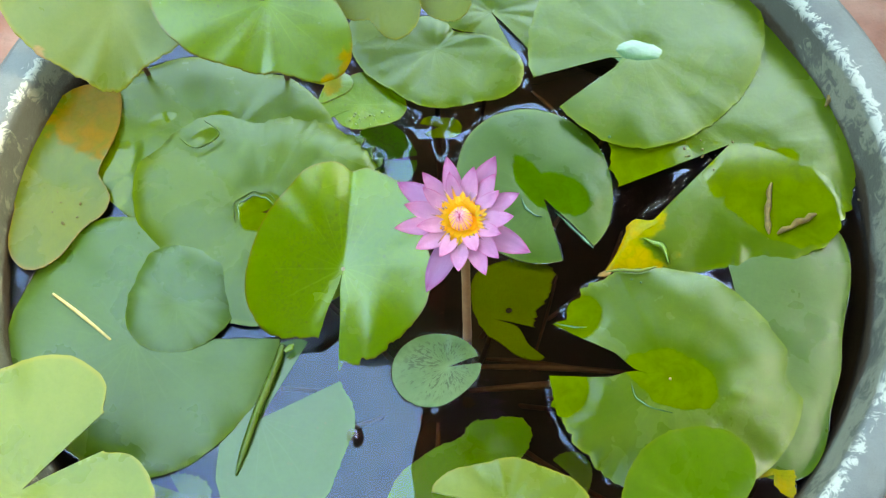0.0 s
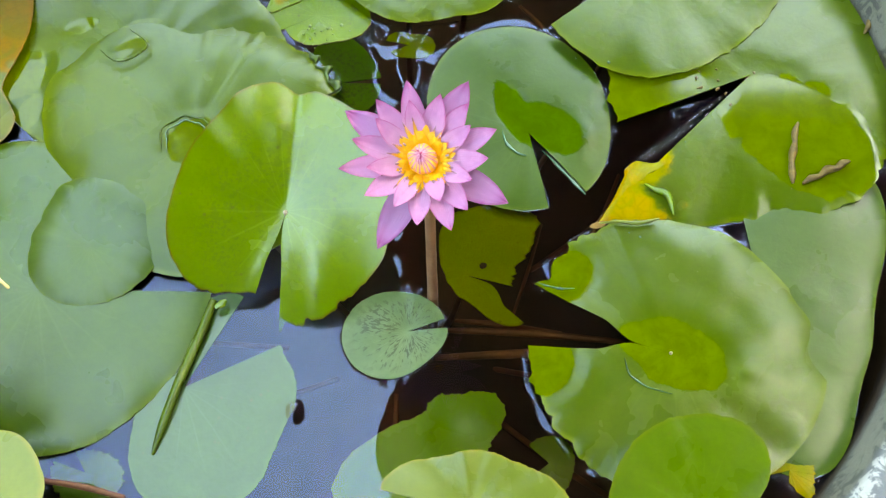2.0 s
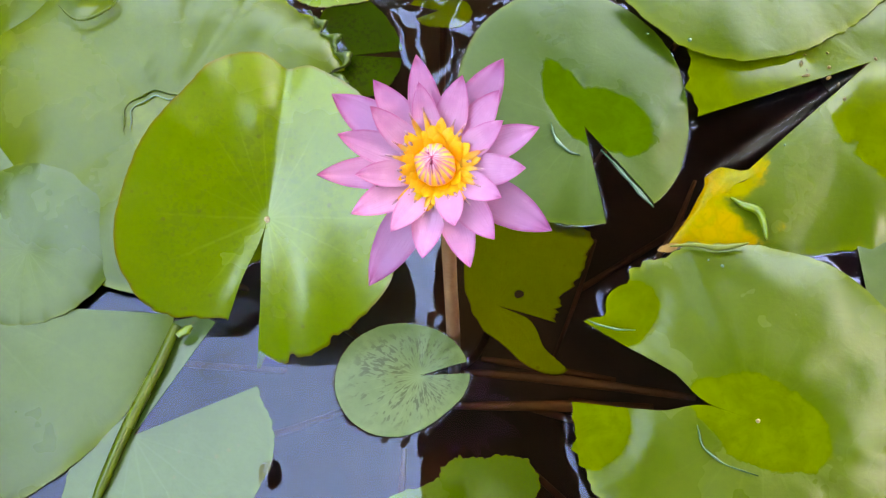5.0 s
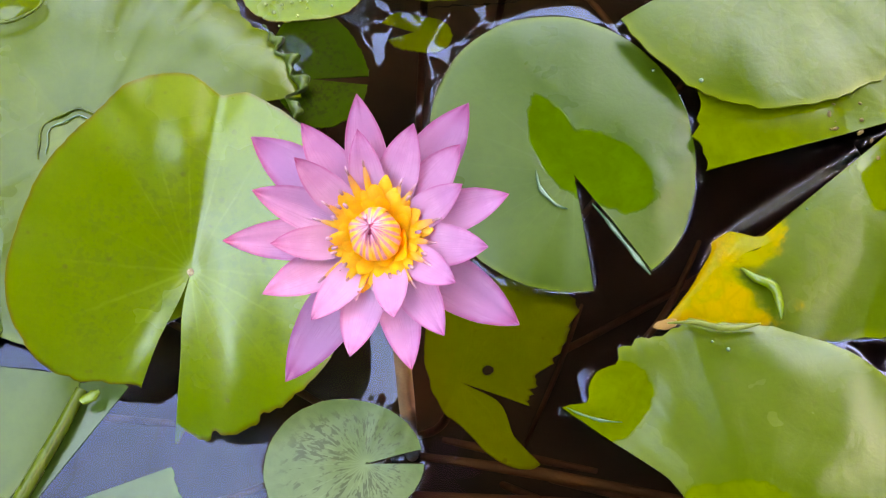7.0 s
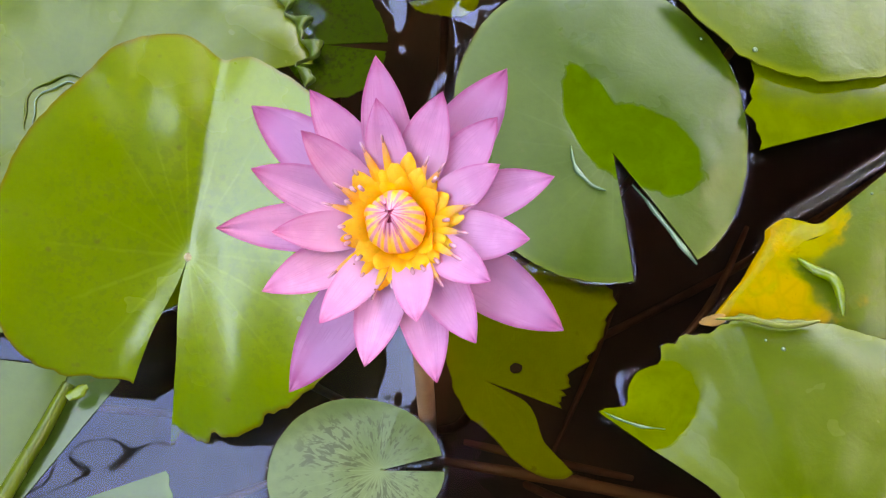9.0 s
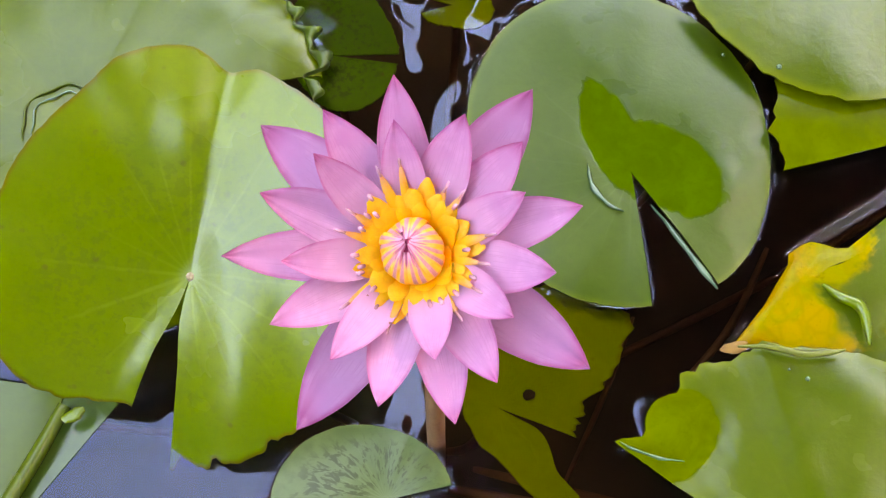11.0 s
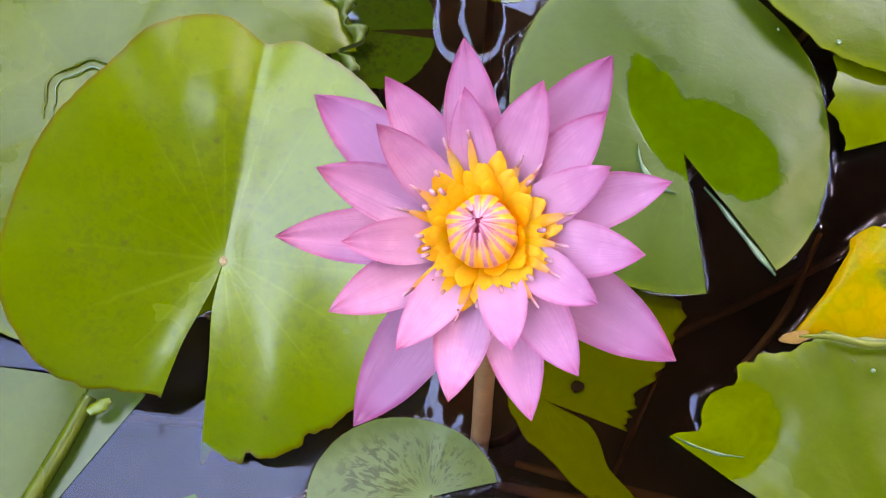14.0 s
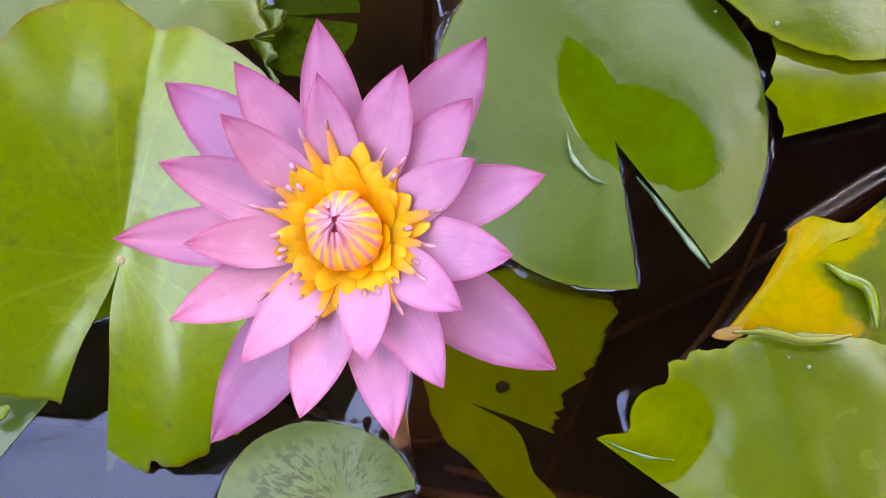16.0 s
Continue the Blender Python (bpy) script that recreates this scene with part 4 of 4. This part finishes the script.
for ring, (count, reach, height, width, mat) in enumerate(RINGS):
    for k in range(count):
        deg = 360 * (k + 0.5 * ring) / count + rng.uniform(-9, 9)
        rr, hh = reach * rng.uniform(0.84, 1.16), height * rng.uniform(0.90, 1.10)
        st = place(part("stamen", stamen_mesh(rr, hh, width * rng.uniform(0.8, 1.15), 0.14), mat, flower), deg, 0.003)
        if ring == 0:
            part("anther", tube_mesh("anther", [(rr - 0.0010, 0, hh + 0.0001), (rr + 0.0006, 0, hh + 0.0004), (rr + 0.0018, 0, hh + 0.0007)], [0.0003, 0.00042, 0.00022], 6), ANTHER, st)
        elif ring < 4 and rng.random() < 0.4:
            part("anther", tube_mesh("anther", [(rr - 0.0013, 0, hh - 0.0001), (rr - 0.0003, 0, hh + 0.0004), (rr + 0.0005, 0, hh + 0.0004)], [0.0004, 0.0006, 0.0004], 6), ANTHER, st)


def incurved_mesh(width, lean, deg, ease, bulk):
    """An inner stamen that bends over the heart, whose top leans to the far side."""
    v = np.linspace(0, 1, 14)
    r = np.interp(v, [0, 0.2, 0.42, 0.62, 0.82, 1.0], [0.0055, 0.0070 * bulk, 0.0072 * bulk, 0.0057 * bulk, 0.0032, 0.0002])
    h = np.interp(v, [0, 0.2, 0.42, 0.62, 0.82, 1.0], [0.003, 0.0062, 0.0092, 0.0116, 0.0132, 0.0140])
    r = r + np.where(v > 0.6, (v - 0.6) * ease, 0.0)
    r, h = [np.convolve(np.pad(q, 1, mode="edge"), [0.25, 0.5, 0.25], mode="valid") for q in (r, h)]
    c = np.linspace(-1, 1, 7)
    V, Cc = np.meshgrid(v, c, indexing="ij")
    half = width / 2 * np.interp(V, [0, 0.4, 0.7, 1.0], [1.0, 1.0, 0.70, 0.22])
    Z = h[:, None] - 0.32 * half * Cc ** 2 + lean * V ** 2
    a = radians(deg)
    shift = np.array((-0.0006 * math.cos(a) + 0.0022 * math.sin(a), 0.0006 * math.sin(a) + 0.0022 * math.cos(a)))
    X = r[:, None] + 0.25 * half * (1 - Cc ** 2) + shift[0] * V ** 2
    return sheet_mesh("inner_stamen", np.stack([X, half * Cc + shift[1] * V ** 2, Z], -1), np.stack([(Cc + 1) / 2, V], -1), 14, 7, 0.0004)


for k in range(18):
    deg = 360 * k / 18 + rng.uniform(-3, 3)
    place(part("inner_stamen", incurved_mesh(0.0034 * rng.uniform(0.88, 1.15), rng.uniform(-0.0008, 0.0012), deg, rng.choice((0.0, 0.001, 0.002, 0.005)), rng.uniform(0.95, 1.10)), STRIPE, flower), deg, 0.002)
heart = part("carpel", lathe("carpel", [(0.0001, 0.004), (0.0056, 0.005), (0.0068, 0.0082), (0.0061, 0.0104), (0.0040, 0.0122), (0.0020, 0.0132), (0.0001, 0.0134)], 28, 0, 0), STAMEN, flower, "golden body of the heart")
for v in heart.data.vertices:
    f = max(0.0, (v.co.z - 0.003) / 0.011) ** 2
    v.co.x, v.co.y = v.co.x - 0.0006 * f, v.co.y + 0.0022 * f
part("stigma", lathe("stigma", [(0.0001, 0.0128), (0.0038, 0.0124), (0.0030, 0.0132), (0.0012, 0.0140), (0.0006, 0.0146), (0.0001, 0.0147)], 16, 0, 0), HEART, flower, "dark pink centre of the bloom").location = (-0.0006, 0.0022, 0.0008)
part("receptacle", lathe("receptacle", [(0.0001, -0.006), (0.003, -0.006), (0.006, -0.002), (0.0075, 0.002), (0.006, 0.005), (0.0001, 0.005)], 20, 0, 0), STAMEN, flower)
inv = flower.matrix_world.inverted()
stem = part("stem", tube_mesh("stem", [inv @ Vector(p) for p in ((0.0600, 0.4620, 0.170), (0.0605, 0.4600, 0.11), (0.0603, 0.4550, 0.04), (0.0602, 0.4520, 0.0), (0.058, 0.455, -0.1), (0.05, 0.48, -0.2))],
                              [0.0030, 0.0032, 0.0034, 0.0036, 0.0036, 0.0036], 12), STALK, flower, "smooth brown stem")

# ---- litter, stalks and curled edges ----
def crumpled(points):
    """The same line with uneven kinks between its points."""
    rng = random.Random(len(points) * 7 + int(points[0][0] * 1e4))
    out = []
    for a, b in zip(points[:-1], points[1:]):
        out.append(a)
        for f in (0.33, 0.67):
            out.append(tuple(a[i] + (b[i] - a[i]) * f + rng.uniform(-0.0016, 0.0016) * (0.3 if i == 2 else 1) for i in range(3)))
    return out + [points[-1]]


def curled_mesh(hub, span, edge, bumps, seed, teeth, deg0, deg1, height=0.005, waves=5):
    """The margin of a pad rolled up and outward along a stretch of its edge."""
    rows, cols = 90, 9
    deg = np.linspace(deg0, deg1, rows)
    u = ((deg - span[0]) % 360) / (span[1] - span[0])
    rad = edge_radius(edge, u, bumps, span, seed, teeth)
    f = np.linspace(0, 1, rows)
    fade = np.sin(np.pi * f) ** 0.5
    wav = np.sin(2 * np.pi * waves * f + 0.6) + 0.4 * np.sin(2 * np.pi * 2.3 * waves * f)
    a = np.linspace(0, 1, cols)[None, :] * np.radians(200)
    size = (height * (0.55 + 0.18 * wav) * fade)[:, None]
    R = rad[:, None] - 0.0008 + size * (1 - np.cos(a)) * 0.8 + (0.0018 * wav * fade)[:, None] * np.sin(a / 2)
    Z = -0.0035 + size * np.sin(a) * 0.9
    A = np.radians(deg)[:, None]
    return sheet_mesh("curled_edge", np.stack([R * np.cos(A), R * np.sin(A), Z], -1), np.stack([np.repeat(f[:, None], cols, 1), np.full((rows, cols), 0.6)], -1), rows, cols, 0.0005)


def on_pad(pad, points, z):
    return [(x - pad.location.x, y - pad.location.y, z) for x, y in points]


hub_a, span_a, edge_a, bumps_a, seed_a, teeth_a = FLOATING[0]
part("curled_edge", curled_mesh(hub_a, span_a, edge_a, bumps_a, seed_a, teeth_a, 8, 46), COOL, FIRST_PAD, "dark rolled-up margin")
part("curled_edge", tube_mesh("curled_edge", [(-0.0817, -0.0852, -0.0015), (-0.0752, -0.0905, 0.0005), (-0.0680, -0.0935, 0.0005), (-0.0655, -0.1010, 0.0003), (-0.0640, -0.1085, -0.002)], [0.0006, 0.0020, 0.0024, 0.0020, 0.0005], 8), SPRING, TORN_PAD, "pale folded edge of the torn lobe")
part("curled_edge", tube_mesh("curled_edge", on_pad(TORN_PAD, [(0.172, 0.4985), (0.184, 0.4995), (0.197, 0.4980), (0.206, 0.4995), (0.213, 0.5015)], 0.0015), [0.0004, 0.0012, 0.0015, 0.0013, 0.0004], 8), PALE, TORN_PAD, "pale rolled margin of the torn lobe")
part("torn_flap", tube_mesh("torn_flap", [(-0.0716, 0.0745, 0.0002), (-0.0603, 0.0650, 0.0010), (-0.0482, 0.0673, 0.0012), (-0.0385, 0.0789, 0.0008), (-0.0526, 0.0922, 0.0)], [0.0003, 0.0009, 0.0010, 0.0008, 0.0003], 8), GREEN, FIRST_PAD, "curled torn flap")


def strip_mesh(points, widths, rise=0.0006):
    """A flat lens of water drawn out along a line."""
    pts = np.array(points, float)
    t = np.linspace(0, 1, 25)
    k = np.linspace(0, 1, len(pts))
    line = np.stack([np.interp(t, k, pts[:, i]) for i in range(3)], -1)
    for _ in range(3):
        line[1:-1] = 0.25 * line[:-2] + 0.5 * line[1:-1] + 0.25 * line[2:]
    d = np.gradient(line, axis=0)
    side = np.stack([-d[:, 1], d[:, 0]], -1) / np.hypot(d[:, 0], d[:, 1])[:, None]
    w = np.interp(t, np.linspace(0, 1, len(widths)), widths) * (1 + 0.25 * np.sin(17 * t + 40 * pts[0, 0]))
    c = np.linspace(-1, 1, 5)
    top = np.repeat(line[:, None, :], 5, 1)
    top[:, :, :2] += side[:, None, :] * (w[:, None] * c[None, :] / 2)[:, :, None]
    top[:, :, 2] += rise * (1 - c ** 2)[None, :]
    T, Cc = np.meshgrid(t, (c + 1) / 2, indexing="ij")
    return sheet_mesh("water_glint", top, np.stack([Cc, T], -1), 25, 5, 0.0004)


part("puddle", patch_mesh(-0.003, -0.001, 0.0255, 0.0135, -8, 2, z=-0.0010, jag=0.10, dome=0.0012), FILM, PUDDLE_PAD, "silvery pool of water at the hub")
# pale strips laid where the water's edge glints with sky
part("water_glint", strip_mesh(on_pad(DEEP_PAD, [(0.110, 0.573), (0.1115, 0.566), (0.113, 0.562), (0.120, 0.555), (0.126, 0.553)], 0.0006), [0.0003, 0.0018, 0.0022, 0.0018, 0.0004]), FILM, DEEP_PAD, "strip of water shaped as the sky glint on a curved film edge")
# sky glint on the meniscus, built as a pale opaque strip
part("water_glint", strip_mesh(on_pad(DEEP_PAD, [(0.1375, 0.5585), (0.1418, 0.5540), (0.1458, 0.5495), (0.1528, 0.5405), (0.1596, 0.5320), (0.1655, 0.5245)], -0.0030), [0.0003, 0.0010, 0.0019, 0.0024, 0.0024, 0.0008], 0.0009), FILM, DEEP_PAD, "strip of water shaped as the sky glint along the notch")
part("leaf_tip", patch_mesh(*on_pad(TORN_PAD, [(0.1722, 0.5000)], 0)[0][:2], 0.0062, 0.0021, 14, 5, z=-0.0045, jag=0.12), AMBERTIP, TORN_PAD, "withered orange tip")
# two more glints of sky, given shape and pale colour
part("water_glint", strip_mesh(on_pad(HUB_PAD, [(0.129, 0.4567), (0.134, 0.4545), (0.144, 0.452), (0.153, 0.452)], 0.0004), [0.0003, 0.0010, 0.0012, 0.0003]), FILM, HUB_PAD, "strip of water shaped as the sky glint on a film edge")
part("water_glint", strip_mesh(on_pad(HUB_PAD, [(0.182, 0.404), (0.184, 0.393), (0.194, 0.385), (0.210, 0.380)], 0.0006), [0.0003, 0.0012, 0.0010, 0.0003]), FILM, HUB_PAD, "strip of water shaped as the sky glint on a film edge")
for radius, thick, mat in ((0.0190, 0.00075, GREEN), (0.0150, 0.0005, FILM)):
    turn = [radians(20 + 13 * k) for k in range(16)]
    ring = [(-0.004 + (radius + 0.0011 * math.sin(5.3 * a0)) * math.cos(a0), 0.001 + (0.95 * radius + 0.0009 * math.cos(7.1 * a0)) * math.sin(a0), 0.0003 * math.sin(9 * a0)) for a0 in turn]
    part("wrinkle", tube_mesh("wrinkle", ring, [0.2 * thick, thick, 0.7 * thick, 1.1 * thick, 0.6 * thick, thick, 0.2 * thick], 6), mat, FIRST_PAD, "wavy fold round the wet hollow")
tagged(part("sprout", patch_mesh(-0.078, 0.445, 0.0042, 0.0028, 40, 8, z=0.0085, jag=0.12, dome=0.0008), SPRING), "tiny green leaflet caught beside a raised leaf", "leaflet")
DROPS = ((0.187, 0.623, 0.0125, 0.0013), (0.199, 0.489, 0.0078, 0.0010), (0.192, 0.492, 0.0078, 0.0006), (0.236, 0.560, 0.0085, 0.0007), (0.165, 0.632, 0.0042, 0.0008))
for x, y, z, r in DROPS:
    drop = part("droplet", lathe("droplet", [(0.0001, 0.55 * r), (0.5 * r, 0.46 * r), (0.85 * r, 0.22 * r), (r, -0.1 * r), (0.8 * r, -0.5 * r)], 14, 0, 0), FILM)
    drop.location = (x, y, z)
    tagged(drop, "small clear water droplet on a lily pad", "droplet", "droplets")


def bubbles_mesh():
    rng = random.Random(12)
    bm = bmesh.new()
    for _ in range(16):
        r = rng.uniform(0.0006, 0.0015)
        m = Matrix.Translation((-0.0205 + rng.gauss(0, 0.009), 0.661 + rng.gauss(0, 0.006), 0.0020)) @ Matrix.Diagonal((r, r, 0.7 * r, 1))
        bmesh.ops.create_icosphere(bm, subdivisions=2, radius=1.0, matrix=m)
    mesh = bpy.data.meshes.new("bubbles")
    bm.to_mesh(mesh)
    bm.free()
    return smooth(mesh)


tagged(part("bubbles", bubbles_mesh(), FROTH), "small pale bubbles on a leaf awash", "bubbles", kind="stuff")
tagged(part("petal_scrap", patch_mesh(-0.1804, 0.6111, 0.0022, 0.0016, 20, 5, z=0.0085, dome=0.0001), PETAL), "tiny pink scrap lying on a lily pad", "petal scrap")
def flecks_mesh():
    """Crumbs of dead plant matter on the wet pad and by the tub wall."""
    rng = random.Random(31)
    bm = bmesh.new()
    for cx, cy, cz, spread, count in ((0.315, 0.566, 0.0062, 0.022, 34), (0.262, 0.607, 0.0070, 0.012, 14), (-0.268, 0.580, 0.0075, 0.007, 6)):
        for _ in range(count):
            r = rng.uniform(0.0004, 0.0012)
            m = Matrix.Translation((cx + rng.gauss(0, spread), cy + rng.gauss(0, spread), cz)) @ Matrix.Rotation(rng.uniform(0, 3.1), 4, "Z") @ Matrix.Diagonal((r * rng.uniform(1, 2.6), r, 0.5 * r, 1))
            bmesh.ops.create_icosphere(bm, subdivisions=1, radius=1.0, matrix=m)
    mesh = bpy.data.meshes.new("debris")
    bm.to_mesh(mesh)
    bm.free()
    return smooth(mesh)


tagged(part("debris", flecks_mesh(), LITTER), "brown crumbs of dead plants on wet pads", "debris", kind="stuff")
tagged(part("twig", tube_mesh("twig", [(-0.1843, 0.3327, 0.005), (-0.1558, 0.3278, 0.006), (-0.1292, 0.3208, 0.005)], [0.0018, 0.0022, 0.0018], 8), ROOTSTALK), "short red-brown stalk resting on a pad", "twig")
tagged(part("straw", tube_mesh("straw", [(-0.270, 0.5013, 0.0055), (-0.246, 0.4822, 0.007), (-0.2192, 0.4593, 0.0055)], [0.0012, 0.0016, 0.001], 8), STRAW), "dry yellow straw lying on a lily pad", "straw")
for pts in (((0.3156, 0.5736, 0.009), (0.3085, 0.5499, 0.010), (0.3056, 0.5266, 0.009)), ((0.3123, 0.5263, 0.009), (0.3298, 0.5358, 0.010), (0.347, 0.5428, 0.009)), ((0.388, 0.6988, 0.012), (0.3859, 0.6748, 0.010), (0.3732, 0.6461, 0.009))):
    tagged(part("dead_leaf", tube_mesh("dead_leaf", crumpled(pts), [0.0008, 0.0025, 0.0017, 0.0031, 0.0020, 0.0028, 0.0008], 7), LITTER), "curled brown dead leaf on a wet pad", "dead leaf", "litter")
ROLL = [(-0.0835, 0.4490, 0.005), (-0.0900, 0.4275, 0.005), (-0.1015, 0.3960, 0.004), (-0.1105, 0.3660, 0.003), (-0.1155, 0.3480, 0.001)]
tagged(part("rolled_leaf", tube_mesh("rolled_leaf", ROLL, [0.0026, 0.0032, 0.0032, 0.0029, 0.0008], 10), GREEN), "narrow rolled green leaf between two pads", "lily leaf")
STALKS = ((((0.066, 0.440, -0.035), (0.1227, 0.4352, -0.030), (0.19, 0.4295, -0.035)), 0.0030), (((0.06, 0.4235, -0.045), (0.1231, 0.424, -0.04), (0.17, 0.43, -0.06)), 0.0034), (((0.075, 0.452, -0.050), (0.105, 0.447, -0.045), (0.15, 0.445, -0.06)), 0.0024),
          (((0.1275, 0.6868, -0.008), (0.1458, 0.6664, -0.012), (0.16, 0.645, -0.03)), 0.0020), (((0.1625, 0.500, -0.05), (0.1817, 0.5268, -0.05), (0.20, 0.57, -0.06)), 0.0020),
          (((0.034, 0.4011, -0.055), (0.0329, 0.3769, -0.06), (0.03, 0.33, -0.07)), 0.0022), (((0.11, 0.44, -0.05), (0.128, 0.49, -0.05), (0.14, 0.53, -0.06)), 0.0014))
for pts, radius in STALKS:
    tagged(part("stalk", tube_mesh("stalk", pts, [0.6 * radius, radius, 0.6 * radius], 8), ROOTSTALK), "reddish brown stalk running under the water", "stalk", "sunken stalks")


# ---- water, drawn up at the edges of what floats on it ----
STRONG = {19: (0.0017, 0.0022), 13: (0.0009, 0.0018), 23: (0.0010, 0.0018), 17: (0.0005, 0.0014), 3: (0.0016, 0.0022), 25: (0.0016, 0.0024), 21: (0.00005, 0.0012)}


def water_sheet():
    step, n = 0.0014, 500
    x = TX + (np.arange(n) - (n - 1) / 2) * step
    y = TY + (np.arange(n) - (n - 1) / 2) * step
    X, Y = np.meshgrid(x, y, indexing="ij")
    away = np.hypot((X - 0.045) / 0.035, (Y - 0.655) / 0.040)
    stir = 0.00050 * np.sin(140 * (X - 0.5 * Y) + 1.5 * np.sin(60 * Y)) + 0.00036 * np.sin(165 * (Y + 0.6 * X) + 1.2 * np.sin(70 * X)) + 0.00004 * np.sin(330 * Y + 2 * np.sin(120 * X))
    Z = np.where(away < 1.6, stir * np.exp(-away ** 4), 0.0)
    under = np.zeros_like(X, bool)
    for hub, span, edge, bumps, seed, teeth in FLOATING:
        dx, dy = X - hub[0], Y - hub[1]
        rho, th = np.hypot(dx, dy), np.degrees(np.arctan2(dy, dx))
        u = ((th - span[0]) % 360) / (span[1] - span[0])
        inside = u <= 1
        r = np.maximum(edge_radius(edge, np.clip(u, 0, 1), bumps, span, seed, 0.0), 0.002)
        d = np.where(inside, rho - r, 1.0)
        for lip in () if seed == 17 else span:
            lx, ly = math.cos(radians(lip)), math.sin(radians(lip))
            along, off = dx * lx + dy * ly, np.abs(-dx * ly + dy * lx)
            lim = float(edge_radius(edge, np.array([0.0 if lip == span[0] else 1.0]), bumps, span, seed, teeth)[0])
            d = np.minimum(d, np.where((along > 0.003) & (along < lim) & ~inside, 1.6 * off, 1.0))
        under |= inside & (rho - r < -0.0012)
        most, reach = STRONG.get(seed, (0.0010, 0.0016))
        ph = np.random.default_rng(seed + 9).uniform(0, 6.28, 3)
        uneven = 0.6 + 0.4 * np.sin(0.19 * th + ph[0]) * np.sin(0.07 * th + ph[1]) + 0.25 * np.sin(0.43 * th + ph[2])
        lift = most * np.clip(uneven, 0.12, 1.3)
        pull = np.where((d > 0) & (d < 0.02), lift * np.exp(-np.abs(d) / (reach * (0.7 + 0.5 * uneven))), 0.0)
        Z = np.where(pull > 2e-5, np.maximum(Z, pull), Z)
    for lx, ly, size in ((-0.0296, 0.3770, 0.0038), (-0.0290, 0.3715, 0.0038)):
        Z = Z + 0.0016 * np.exp(-((X - lx) ** 2 + (Y - ly) ** 2) / size ** 2)
    Z = np.where(under, -0.0025, Z)
    keep = np.hypot(X - TX, Y - TY) < TR - 0.0005
    idx = -np.ones(X.shape, int)
    idx[keep] = np.arange(keep.sum())
    verts = np.stack([X[keep], Y[keep], Z[keep]], -1)
    q = np.stack([idx[:-1, :-1], idx[1:, :-1], idx[1:, 1:], idx[:-1, 1:]], -1).reshape(-1, 4)
    q = q[(q >= 0).all(1)]
    mesh = bpy.data.meshes.new("water")
    mesh.from_pydata(verts.tolist(), [], q.tolist())
    return smooth(mesh)


tagged(part("water", water_sheet(), WATER), "dark brown still water reflecting the sky", "water", kind="structure")
